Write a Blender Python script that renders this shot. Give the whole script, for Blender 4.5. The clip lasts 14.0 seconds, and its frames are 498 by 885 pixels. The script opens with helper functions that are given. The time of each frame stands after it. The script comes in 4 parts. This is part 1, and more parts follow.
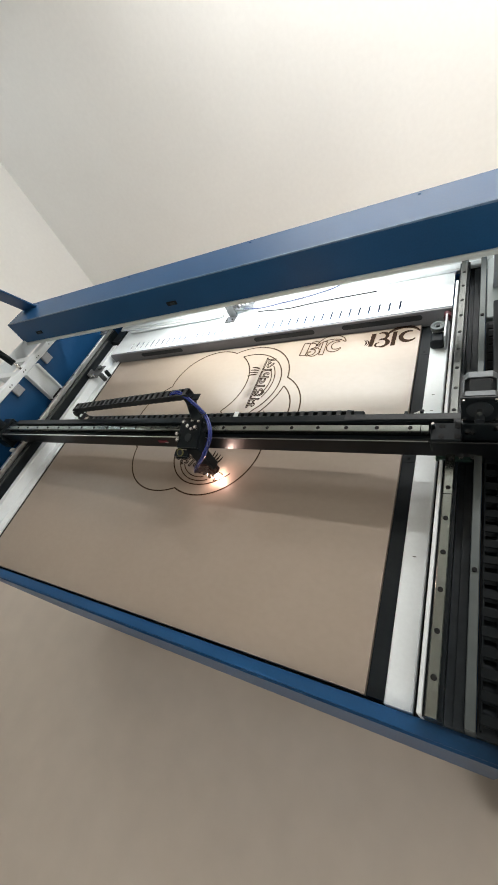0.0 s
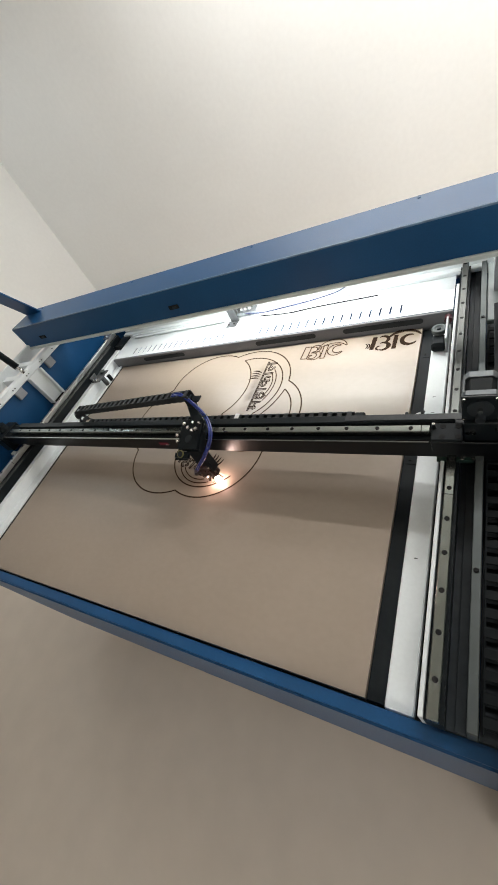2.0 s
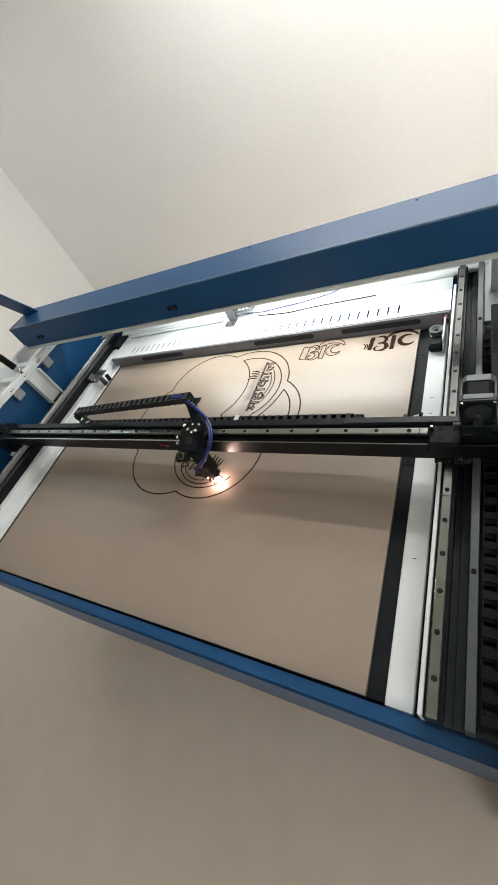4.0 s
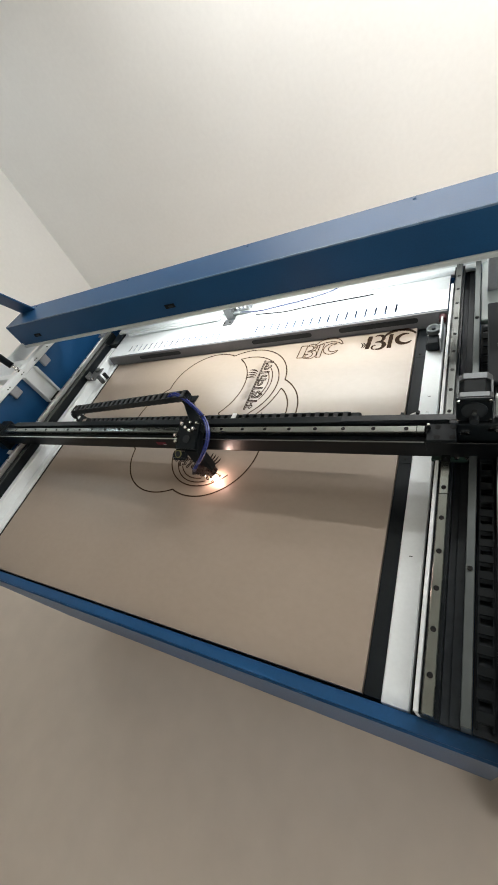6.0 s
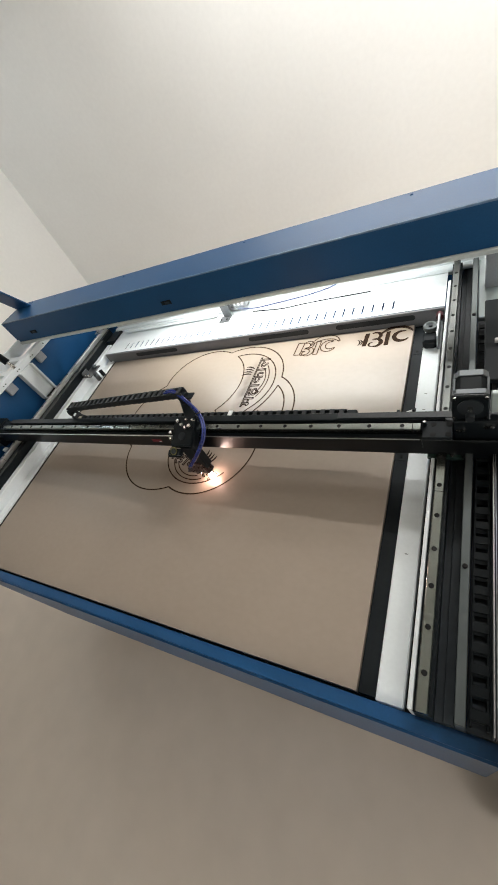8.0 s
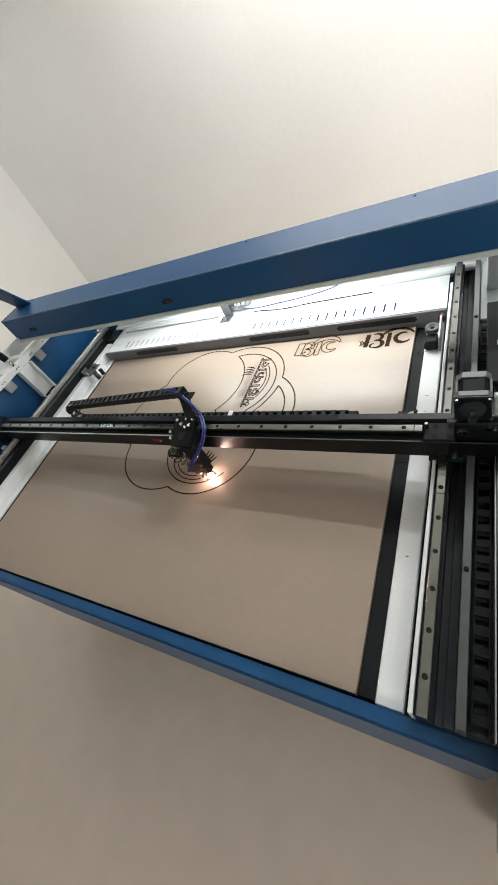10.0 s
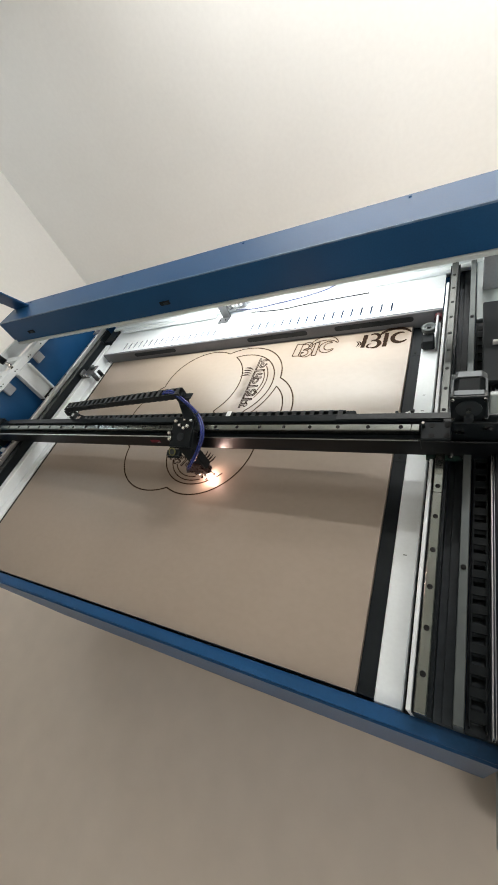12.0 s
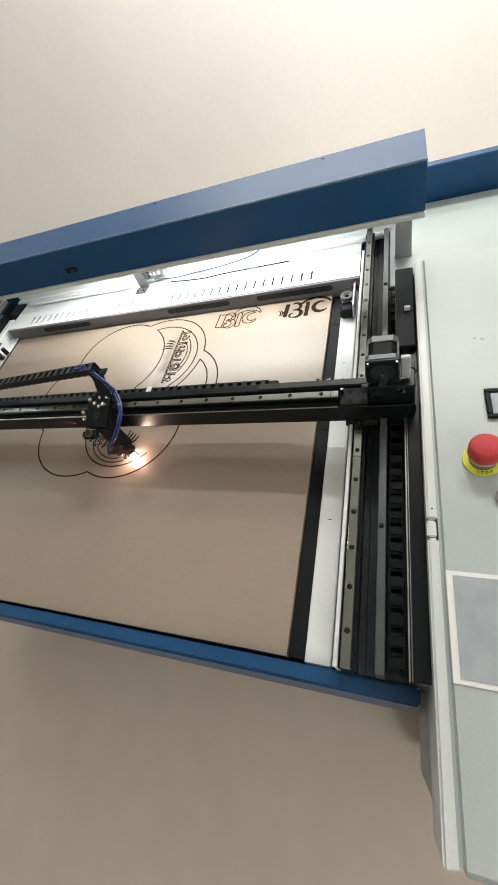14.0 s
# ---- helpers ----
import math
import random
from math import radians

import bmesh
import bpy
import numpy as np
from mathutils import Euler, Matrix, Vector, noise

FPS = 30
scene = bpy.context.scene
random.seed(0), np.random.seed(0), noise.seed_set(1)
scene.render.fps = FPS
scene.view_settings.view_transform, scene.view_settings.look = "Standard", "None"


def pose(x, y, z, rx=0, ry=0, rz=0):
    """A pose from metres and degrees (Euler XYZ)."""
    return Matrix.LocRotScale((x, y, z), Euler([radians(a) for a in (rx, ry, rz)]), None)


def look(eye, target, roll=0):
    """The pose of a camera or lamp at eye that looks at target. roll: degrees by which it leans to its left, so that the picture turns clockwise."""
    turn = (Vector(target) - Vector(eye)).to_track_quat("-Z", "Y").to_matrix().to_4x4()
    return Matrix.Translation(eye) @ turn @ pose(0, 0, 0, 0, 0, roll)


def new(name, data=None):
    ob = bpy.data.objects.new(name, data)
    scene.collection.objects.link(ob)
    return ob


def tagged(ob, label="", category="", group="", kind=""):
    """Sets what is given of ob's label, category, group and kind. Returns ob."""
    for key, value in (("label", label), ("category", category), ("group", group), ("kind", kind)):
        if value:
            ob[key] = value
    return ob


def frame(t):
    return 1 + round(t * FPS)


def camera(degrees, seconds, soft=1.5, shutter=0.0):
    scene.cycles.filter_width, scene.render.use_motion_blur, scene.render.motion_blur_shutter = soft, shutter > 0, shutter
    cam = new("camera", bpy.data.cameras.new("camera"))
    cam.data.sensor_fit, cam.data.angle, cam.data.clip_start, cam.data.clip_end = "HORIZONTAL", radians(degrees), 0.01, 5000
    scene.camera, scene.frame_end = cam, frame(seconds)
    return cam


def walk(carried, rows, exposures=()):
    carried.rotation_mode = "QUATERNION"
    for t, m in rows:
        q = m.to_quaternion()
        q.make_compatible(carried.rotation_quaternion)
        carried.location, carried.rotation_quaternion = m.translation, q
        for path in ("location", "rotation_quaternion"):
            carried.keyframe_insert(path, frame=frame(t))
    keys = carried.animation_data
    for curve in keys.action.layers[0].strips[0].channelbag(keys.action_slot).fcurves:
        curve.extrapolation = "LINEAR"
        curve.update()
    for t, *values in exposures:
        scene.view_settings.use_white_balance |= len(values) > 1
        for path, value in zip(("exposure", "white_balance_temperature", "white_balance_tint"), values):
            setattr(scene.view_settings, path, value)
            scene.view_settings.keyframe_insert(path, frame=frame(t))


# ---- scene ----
cam = camera(65.5, 14.0, soft=1.7)
# eye, target and lean of the hand-held camera over the machine
EXPO = [(0, 0.26, 6500, 10), (2.5, 0.18, 6500, 10), (7.0, 0.18, 6500, 10), (11.0, 0.22, 6500, 10), (12.5, 0.20, 6520, 10), (13.2, 0.24, 6600, 10), (14.0, 0.30, 6700, 10)]
PATH = [
    (0, (-0.015, 0.005, 1.612), (-1.048, 1.03, 0.24), -33.3),
    (0.5, (-0.01, -0.001, 1.611), (-1.046, 1.04, 0.253), -33.2),
    (1, (-0.014, -0.006, 1.615), (-1.047, 1.03, 0.252), -33.0),
    (1.5, (-0.011, -0.003, 1.614), (-1.05, 1.034, 0.256), -33.2),
    (2, (-0.011, -0.004, 1.599), (-1.057, 1.049, 0.258), -32.8),
    (2.5, (-0.01, -0.002, 1.604), (-1.059, 1.045, 0.26), -33.0),
    (3, (-0.013, 0.001, 1.61), (-1.057, 1.038, 0.256), -33.5),
    (5.5, (-0.013, -0.001, 1.618), (-1.032, 1.043, 0.249), -32.7),
    (6, (-0.012, -0.002, 1.613), (-1.035, 1.041, 0.247), -32.8),
    (6.5, (-0.011, 0.0, 1.613), (-1.033, 1.04, 0.244), -32.7),
    (7, (-0.011, 0.0, 1.612), (-1.034, 1.044, 0.247), -32.7),
    (7.5, (-0.009, 0.001, 1.609), (-1.029, 1.04, 0.238), -32.9),
    (8, (-0.009, 0.001, 1.607), (-1.025, 1.038, 0.231), -32.7),
    (10.5, (-0.015, 0.002, 1.603), (-1.026, 1.045, 0.228), -31.9),
    (11, (-0.011, 0.0, 1.599), (-1.028, 1.044, 0.23), -32.0),
    (11.5, (-0.01, -0.002, 1.6), (-1.026, 1.047, 0.233), -32.0),
    (12, (-0.011, 0.0, 1.607), (-1.017, 1.045, 0.23), -32.2),
    (12.5, (-0.008, 0.0, 1.604), (-1.004, 1.054, 0.227), -32.0),
    (13, (-0.005, 0.002, 1.598), (-0.934, 1.05, 0.17), -31.3),
    (13.5, (0.004, 0.01, 1.583), (-0.835, 1.062, 0.104), -30.5),
    (14, (0.003, 0.015, 1.572), (-0.714, 1.05, 0.018), -28.7),
]
walk(cam, [(t, look(eye, target, roll)) for t, eye, target, roll in PATH],
     exposures=EXPO)

# ---- light ----
world = bpy.data.worlds.new("world")
world.use_nodes = True
world.node_tree.nodes["Background"].inputs[0].default_value = (0.6, 0.7, 0.8, 1)
world.node_tree.nodes["Background"].inputs[1].default_value = 0.05
scene.world = world


def area(name, eye, target, sx, sy, watts, colour):
    lamp = bpy.data.lights.new(name, "AREA")
    lamp.shape, lamp.size, lamp.size_y, lamp.energy, lamp.color = "RECTANGLE", sx, sy, watts, colour
    ob = new(name, lamp)
    ob.matrix_world = look(eye, target)
    return ob


# key tube, placed to suit the gantry's shadow on the board
area("ceiling_key_or_fill", (0.45, 2.25, 2.83), (0.45, 2.25, 0), 1.3, 0.09, 39, (0.99, 0.985, 0.96))
# unseen lamp added as soft fill over the near side
area("front_fill_light", (1.25, -1.7, 2.83), (1.25, -1.7, 0), 1.2, 0.6, 22, (1.0, 0.98, 0.95))
# three more unseen fills added: east side, far wall, cool one at left
area("ceiling_key_or_fill", (1.9, 1.0, 2.83), (1.9, 1.0, 0), 0.06, 1.3, 6, (0.93, 0.98, 1.0))
area("ceiling_key_or_fill", (-0.6, 3.05, 2.83), (-0.6, 3.05, 0), 1.8, 0.5, 38, (0.99, 0.985, 0.965))
area("ceiling_key_or_fill", (-3.6, 1.8, 2.83), (-3.6, 1.8, 0), 0.06, 1.3, 8, (0.80, 0.92, 1.0))
area("led_strip_light", (-0.63, 1.030, 1.176), (-0.63, 1.018, 0.9), 0.80, 0.02, 3.8, (0.97, 0.99, 0.955))
spark_lamp = bpy.data.lights.new("spark_light", "POINT")
spark_lamp.energy, spark_lamp.color, spark_lamp.shadow_soft_size = 0.21, (1.0, 0.60, 0.50), 0.008
new("spark_light", spark_lamp).location = (-0.610, 0.428, 0.897)


# ---- materials ----
def material(name, base, rough=0.5, metal=0.0, vary=0.12, scale=40.0, bump=0.1, grain=(1, 1, 1), stain=0.0, stain_scale=4.0, coat=0.0, spec=0.5, sheen=0.09):
    """A procedural surface: base colour with fine grain, broad stains and relief."""
    m = bpy.data.materials.new(name)
    m.use_nodes = True
    t = m.node_tree
    n, link = t.nodes, t.links.new
    p = n["Principled BSDF"]
    p.inputs["Roughness"].default_value, p.inputs["Metallic"].default_value = rough, metal
    p.inputs["Coat Weight"].default_value, p.inputs["Specular IOR Level"].default_value = coat, spec
    co, mp = n.new("ShaderNodeTexCoord"), n.new("ShaderNodeMapping")
    mp.inputs["Scale"].default_value = grain
    link(co.outputs["Object"], mp.inputs["Vector"])
    fine, broad = n.new("ShaderNodeTexNoise"), n.new("ShaderNodeTexNoise")
    fine.inputs["Scale"].default_value, fine.inputs["Detail"].default_value = scale, 6
    broad.inputs["Scale"].default_value, broad.inputs["Detail"].default_value = stain_scale, 4
    link(mp.outputs[0], fine.inputs["Vector"])
    link(co.outputs["Object"], broad.inputs["Vector"])
    ramp = n.new("ShaderNodeValToRGB")
    ramp.color_ramp.elements[0].position, ramp.color_ramp.elements[1].position = 0.3, 0.7
    ramp.color_ramp.elements[0].color = (*[c * (1 - vary) for c in base], 1)
    ramp.color_ramp.elements[1].color = (*[min(1, c * (1 + vary)) for c in base], 1)
    link(fine.outputs[0], ramp.inputs[0])
    mix = n.new("ShaderNodeMix")
    mix.data_type, mix.blend_type = "RGBA", "MULTIPLY"
    fac = n.new("ShaderNodeMapRange")
    fac.inputs[1].default_value, fac.inputs[2].default_value = 0.42, 0.72
    fac.inputs[4].default_value = stain
    link(broad.outputs[0], fac.inputs[0])
    link(fac.outputs[0], mix.inputs[0])
    link(ramp.outputs[0], mix.inputs[6])
    mix.inputs[7].default_value = (0.45, 0.42, 0.38, 1)
    link(mix.outputs[2], p.inputs["Base Color"])
    rr = n.new("ShaderNodeMapRange")
    rr.inputs[3].default_value, rr.inputs[4].default_value = max(0.04, rough - sheen), min(1, rough + sheen)
    link(fine.outputs[0], rr.inputs[0])
    link(rr.outputs[0], p.inputs["Roughness"])
    if bump:
        b = n.new("ShaderNodeBump")
        b.inputs["Strength"].default_value, b.inputs["Distance"].default_value = bump, 0.001
        link(fine.outputs[0], b.inputs["Height"])
        link(b.outputs[0], p.inputs["Normal"])
    return m


def glowing(name, colour, strength):
    m = bpy.data.materials.new(name)
    m.use_nodes = True
    p = m.node_tree.nodes["Principled BSDF"]
    p.inputs["Base Color"].default_value = (*colour, 1)
    p.inputs["Emission Color"].default_value = (*colour, 1)
    p.inputs["Emission Strength"].default_value = strength
    return m


MDF = material("mdf_board", (0.315, 0.256, 0.205), 0.36, 0, 0.025, 60, 0.006, (1, 1.4, 1), 0.18, 2.6, spec=0.55, sheen=0.015)
CHAR = material("charred_cut", (0.022, 0.012, 0.007), 0.85, 0, 0.4, 160, 0.5, spec=0.08)
SCORCH = material("scorched_board", (0.24, 0.17, 0.115), 0.7, 0, 0.2, 120, 0.1)
BLACK = material("black_anodised_aluminium", (0.009, 0.012, 0.014), 0.32, 0.0, 0.05, 30, 0.0, (1, 1, 1), 0.1, 6, spec=0.16, sheen=0.03)
BEAM = material("satin_black_beam", (0.006, 0.007, 0.008), 0.36, 0.0, 0.05, 30, 0.0, (1, 1, 1), 0.1, 6, spec=0.28, sheen=0.03)
BLACK_MATT = material("black_matt_plastic", (0.011, 0.014, 0.016), 0.55, 0, 0.12, 90, 0.04, spec=0.13)
NYLON = material("dark_nylon_ladder", (0.0065, 0.0085, 0.0095), 0.6, 0, 0.15, 90, 0.05, spec=0.12)
DARKRED = material("dark_red_knob", (0.055, 0.006, 0.010), 0.45, 0, 0.1, 120, 0.03)
CHAIN = material("black_nylon", (0.014, 0.017, 0.019), 0.42, 0, 0.3, 150, 0.15, spec=0.28)
DARK = material("dark_grey_recess", (0.024, 0.030, 0.035), 0.55, 0, 0.2, 60, 0.1, (1, 1, 1), 0.3, 8, spec=0.25)
WHITE = material("white_powder_coat", (0.76, 0.80, 0.81), 0.42, 0, 0.02, 160, 0.03, (1, 1, 1), 0.12, 7, sheen=0.05)
BRACKET = material("dark_zinc_bracket", (0.13, 0.135, 0.14), 0.4, 0.5, 0.1, 90, 0.06, (1, 1, 1), 0.2, 9)
FACE = material("mid_grey_front_face", (0.155, 0.16, 0.172), 0.5, 0, 0.05, 200, 0.1, (1, 1, 1), 0.2, 6, spec=0.35)
CABLE = material("blue_grey_cable", (0.05, 0.065, 0.15), 0.4, 0, 0.1, 150, 0.05)
GREYFACE = material("grey_powder_coat", (0.30, 0.31, 0.33), 0.45, 0, 0.06, 200, 0.12, (1, 1, 1), 0.2, 6)
PANEL = material("pale_grey_powder_coat", (0.40, 0.455, 0.45), 0.42, 0, 0.03, 260, 0.10, (1, 1, 1), 0.08, 9)
BLUE = material("blue_powder_coat", (0.010, 0.070, 0.185), 0.40, 0, 0.06, 240, 0.10, (1, 1, 1), 0.2, 5, spec=0.32)
# lighter blue that paints the highlight along the lid's fold
FOLD_GLINT = material("blue_fold_highlight", (0.10, 0.17, 0.27), 0.4, 0, 0.3, 60, 0.05)
# darker copy of the rail steel that paints its dim reflection behind the gantry
DIM_STEEL = material("dim_reflection_steel", (0.10, 0.105, 0.10), 0.35, 0.7, 0.1, 40, 0.02, (1, 1, 1), 0.3, 9, spec=0.3, sheen=0.05)
LIP = material("white_lip_coat", (0.58, 0.62, 0.615), 0.4, 0, 0.03, 220, 0.08, (1, 1, 1), 0.08, 9)
CAST = material("cast_grey_aluminium", (0.10, 0.108, 0.112), 0.5, 0.8, 0.08, 90, 0.04, (1, 1, 1), 0.15, 9, spec=0.3, sheen=0.04)
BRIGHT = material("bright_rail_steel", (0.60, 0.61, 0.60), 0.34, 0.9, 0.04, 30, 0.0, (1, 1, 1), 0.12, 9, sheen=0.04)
STEEL = material("ground_steel_rail", (0.235, 0.255, 0.24), 0.22, 1.0, 0.03, 25, 0.0, (1, 1, 1), 0.10, 9, sheen=0.03)
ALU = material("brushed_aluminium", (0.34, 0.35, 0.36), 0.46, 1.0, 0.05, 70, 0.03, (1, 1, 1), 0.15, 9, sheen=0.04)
ALU_GREY = material("grey_anodised_extrusion", (0.082, 0.094, 0.094), 0.42, 0.4, 0.05, 70, 0.02, (1, 1, 1), 0.2, 9, spec=0.3, sheen=0.05)
CHROME = material("chrome_screw", (0.62, 0.61, 0.59), 0.14, 1.0, 0.1, 200, 0.03, sheen=0.04)
BURNT = material("burnt_nozzle_metal", (0.045, 0.028, 0.026), 0.3, 0.7, 0.6, 220, 0.6, (1, 1, 1), 0.3, 30, sheen=0.15)
BRASS = material("brass_lens_ring", (0.21, 0.20, 0.075), 0.35, 0.7, 0.12, 200, 0.05)
HOLE = material("bolt_hole_shadow", (0.012, 0.012, 0.012), 0.8, 0, 0.3, 200, 0.0, spec=0.15)
HOSE = material("blue_air_hose", (0.014, 0.028, 0.18), 0.25, 0, 0.1, 120, 0.02, coat=0.3)
WHITE_PLASTIC = material("white_plastic", (0.72, 0.73, 0.72), 0.45, 0, 0.05, 200, 0.05)
RED = material("red_button_plastic", (0.46, 0.045, 0.05), 0.62, 0, 0.05, 150, 0.03, spec=0.3)
YELLOW = material("yellow_green_ring", (0.62, 0.64, 0.06), 0.5, 0, 0.1, 90, 0.05)
REDLABEL = material("dark_red_label", (0.20, 0.012, 0.030), 0.5, 0, 0.2, 120, 0.05)
SCREEN = material("grey_display_glass", (0.33, 0.37, 0.40), 0.12, 0, 0.1, 30, 0.0, coat=0.6)
PCB = material("dark_green_board", (0.010, 0.028, 0.022), 0.4, 0, 0.2, 120, 0.1)
WALL = material("pale_wall_paint", (0.87, 0.865, 0.84), 0.85, 0, 0.015, 30, 0.04, (1, 1, 1), 0.10, 0.8)
FLOORM = material("brown_grey_concrete", (0.68, 0.595, 0.51), 0.75, 0, 0.03, 9, 0.05, (1, 1, 1), 0.12, 0.9)
SPARK = glowing("white_hot_spark", (1.0, 0.82, 0.72), 120)
TUBE = glowing("lit_tube", (1.0, 0.97, 0.92), 6)


def smoke_and_shadow(m, spots):
    """Brown smoke residue that the burning left on the board round the cuts, and painted shadow."""
    n, link = m.node_tree.nodes, m.node_tree.links.new
    p = n["Principled BSDF"]
    colour = p.inputs["Base Color"].links[0].from_socket
    co, wob = n.new("ShaderNodeTexCoord"), n.new("ShaderNodeTexNoise")
    wob.inputs["Scale"].default_value, wob.inputs["Detail"].default_value = 38, 5
    link(co.outputs["Object"], wob.inputs["Vector"])
    for x, y, rx, ry, amount in spots:
        mp = n.new("ShaderNodeMapping")
        mp.inputs["Scale"].default_value = (1 / rx, 1 / ry, 0)
        mp.inputs["Location"].default_value = (-x / rx, -y / ry, 0)
        link(co.outputs["Object"], mp.inputs["Vector"])
        length = n.new("ShaderNodeVectorMath")
        length.operation = "LENGTH"
        link(mp.outputs[0], length.inputs[0])
        fade, both = n.new("ShaderNodeMapRange"), n.new("ShaderNodeMath")
        fade.inputs[1].default_value, fade.inputs[2].default_value = 0.3, 1.0
        fade.inputs[3].default_value, fade.inputs[4].default_value = amount, 0.0
        link(length.outputs["Value"], fade.inputs[0])
        both.operation = "MULTIPLY"
        link(fade.outputs[0], both.inputs[0])
        link(wob.outputs[0], both.inputs[1])
        mix = n.new("ShaderNodeMix")
        mix.data_type, mix.blend_type = "RGBA", "MULTIPLY"
        mix.inputs[7].default_value = (0.30, 0.24, 0.19, 1)
        link(both.outputs[0], mix.inputs[0])
        link(colour, mix.inputs[6])
        colour = mix.outputs[2]
    link(colour, p.inputs["Base Color"])


# the last spot paints the laser head's soft shadow, the others are smoke
smoke_and_shadow(MDF, ((-0.635, 0.765, 0.035, 0.135, 1.3), (-0.700, 0.455, 0.120, 0.075, 0.75), (-0.570, 0.560, 0.090, 0.050, 0.6),
                   (-0.440, 0.925, 0.100, 0.050, 0.6), (-0.240, 0.935, 0.100, 0.050, 0.7), (-0.560, 0.330, 0.050, 0.030, 0.3)))


# ---- building helpers ----
def add_box(bm, x0, x1, y0, y1, z0, z1, bevel=0.0, segments=1):
    m = Matrix.LocRotScale(((x0 + x1) / 2, (y0 + y1) / 2, (z0 + z1) / 2), None, (x1 - x0, y1 - y0, z1 - z0))
    verts = bmesh.ops.create_cube(bm, size=1, matrix=m)["verts"]
    if bevel:
        edges = list({e for v in verts for e in v.link_edges})
        bmesh.ops.bevel(bm, geom=edges, offset=bevel, segments=segments, affect="EDGES")
    return bm


def box(x0, x1, y0, y1, z0, z1, bevel=0.0, segments=1):
    return add_box(bmesh.new(), x0, x1, y0, y1, z0, z1, bevel, segments)


def add_cyl(bm, p, q, r0, r1=None, sides=20):
    p, q = Vector(p), Vector(q)
    turn = (q - p).to_track_quat("Z", "Y").to_matrix().to_4x4()
    bmesh.ops.create_cone(bm, cap_ends=True, segments=sides, radius1=r0, radius2=r0 if r1 is None else r1,
                          depth=(q - p).length, matrix=Matrix.Translation((p + q) / 2) @ turn)
    return bm


def cyl(p, q, r0, r1=None, sides=20):
    return add_cyl(bmesh.new(), p, q, r0, r1, sides)


def lathe(profile, at, sides=28):
    """A turned shape round the upright axis: profile of (radius, height)."""
    bm = bmesh.new()
    rings = []
    for r, h in profile:
        rings.append([bm.verts.new((at[0] + r * math.cos(2 * math.pi * k / sides), at[1] + r * math.sin(2 * math.pi * k / sides), at[2] + h))
                      for k in range(sides)])
    for a, b in zip(rings, rings[1:]):
        for k in range(sides):
            bm.faces.new((a[k], a[(k + 1) % sides], b[(k + 1) % sides], b[k]))
    bm.faces.new(rings[-1])
    bm.faces.new(rings[0][::-1])
    return bm


def tube(points, radius, sides=8, smooth=5):
    """A round tube through points, rounded by Catmull-Rom."""
    pts = [Vector(p) for p in points]
    ext = [2 * pts[0] - pts[1], *pts, 2 * pts[-1] - pts[-2]]
    line = []
    for a, b, c, d in zip(ext, ext[1:], ext[2:], ext[3:]):
        for k in range(smooth):
            u = k / smooth
            line.append(0.5 * (2 * b + (c - a) * u + (2 * a - 5 * b + 4 * c - d) * u * u + (3 * b - a - 3 * c + d) * u ** 3))
    line.append(pts[-1])
    bm = bmesh.new()
    rings = []
    for k, p in enumerate(line):
        way = line[min(k + 1, len(line) - 1)] - line[max(k - 1, 0)]
        turn = way.to_track_quat("Z", "Y").to_matrix()
        rings.append([bm.verts.new(p + turn @ Vector((radius * math.cos(2 * math.pi * j / sides), radius * math.sin(2 * math.pi * j / sides), 0))) for j in range(sides)])
    for a, b in zip(rings, rings[1:]):
        for j in range(sides):
            bm.faces.new((a[j], a[(j + 1) % sides], b[(j + 1) % sides], b[j])).smooth = True
    bm.faces.new(rings[-1])
    bm.faces.new(rings[0][::-1])
    return bm


def to_mesh(name, bm, mat, smooth=False):
    bmesh.ops.recalc_face_normals(bm, faces=bm.faces)
    me = bpy.data.meshes.new(name)
    if smooth:
        for f in bm.faces:
            f.smooth = len(f.verts) == 4
    bm.to_mesh(me)
    bm.free()
    me.materials.append(mat)
    return me


def thing(name, at, label, category, group="", kind=""):
    """A thing with parts: an Empty at its base."""
    ob = new(name)
    ob.empty_display_size = 0.05
    ob.location = at
    return tagged(ob, label, category, group, kind)


def put_under(ob, parent):
    ob.parent = parent
    if parent.data is None:
        ob.matrix_parent_inverse = Matrix.Translation(parent.location).inverted()
    return ob


def part(name, bm, mat, parent, label="", smooth=False):
    ob = put_under(new(name, to_mesh(name, bm, mat, smooth)), parent)
    return tagged(ob, label) if label else ob


def piece(name, me, parent, m):
    """A repeat on shared mesh data."""
    ob = put_under(new(name, me), parent)
    ob.matrix_basis = m
    return ob


def solid(name, bm, mat, label, category, group="", kind="", smooth=False):
    return tagged(new(name, to_mesh(name, bm, mat, smooth)), label, category, group, kind)


# ---- room ----
def room():
    x0, x1, y0, y1, h = -4.2, 2.8, -3.0, 3.4, 2.9
    solid("floor", box(x0, x1, y0, y1, -0.1, 0), FLOORM, "brown grey concrete workshop floor", "floor", kind="structure")
    solid("ceiling", box(x0, x1, y0, y1, h, h + 0.1), WALL, "plain pale painted ceiling", "ceiling", kind="structure")
    for n, b in (("wall_north", (x0, x1, y1, y1 + 0.15)), ("wall_south", (x0, x1, y0 - 0.15, y0)),
                 ("wall_west", (x0 - 0.15, x0, y0 - 0.15, y1 + 0.15)), ("wall_east", (x1, x1 + 0.15, y0 - 0.15, y1 + 0.15))):
        solid(n, box(*b, 0, h), WALL, "plain pale painted workshop wall", "wall", kind="structure")


room()


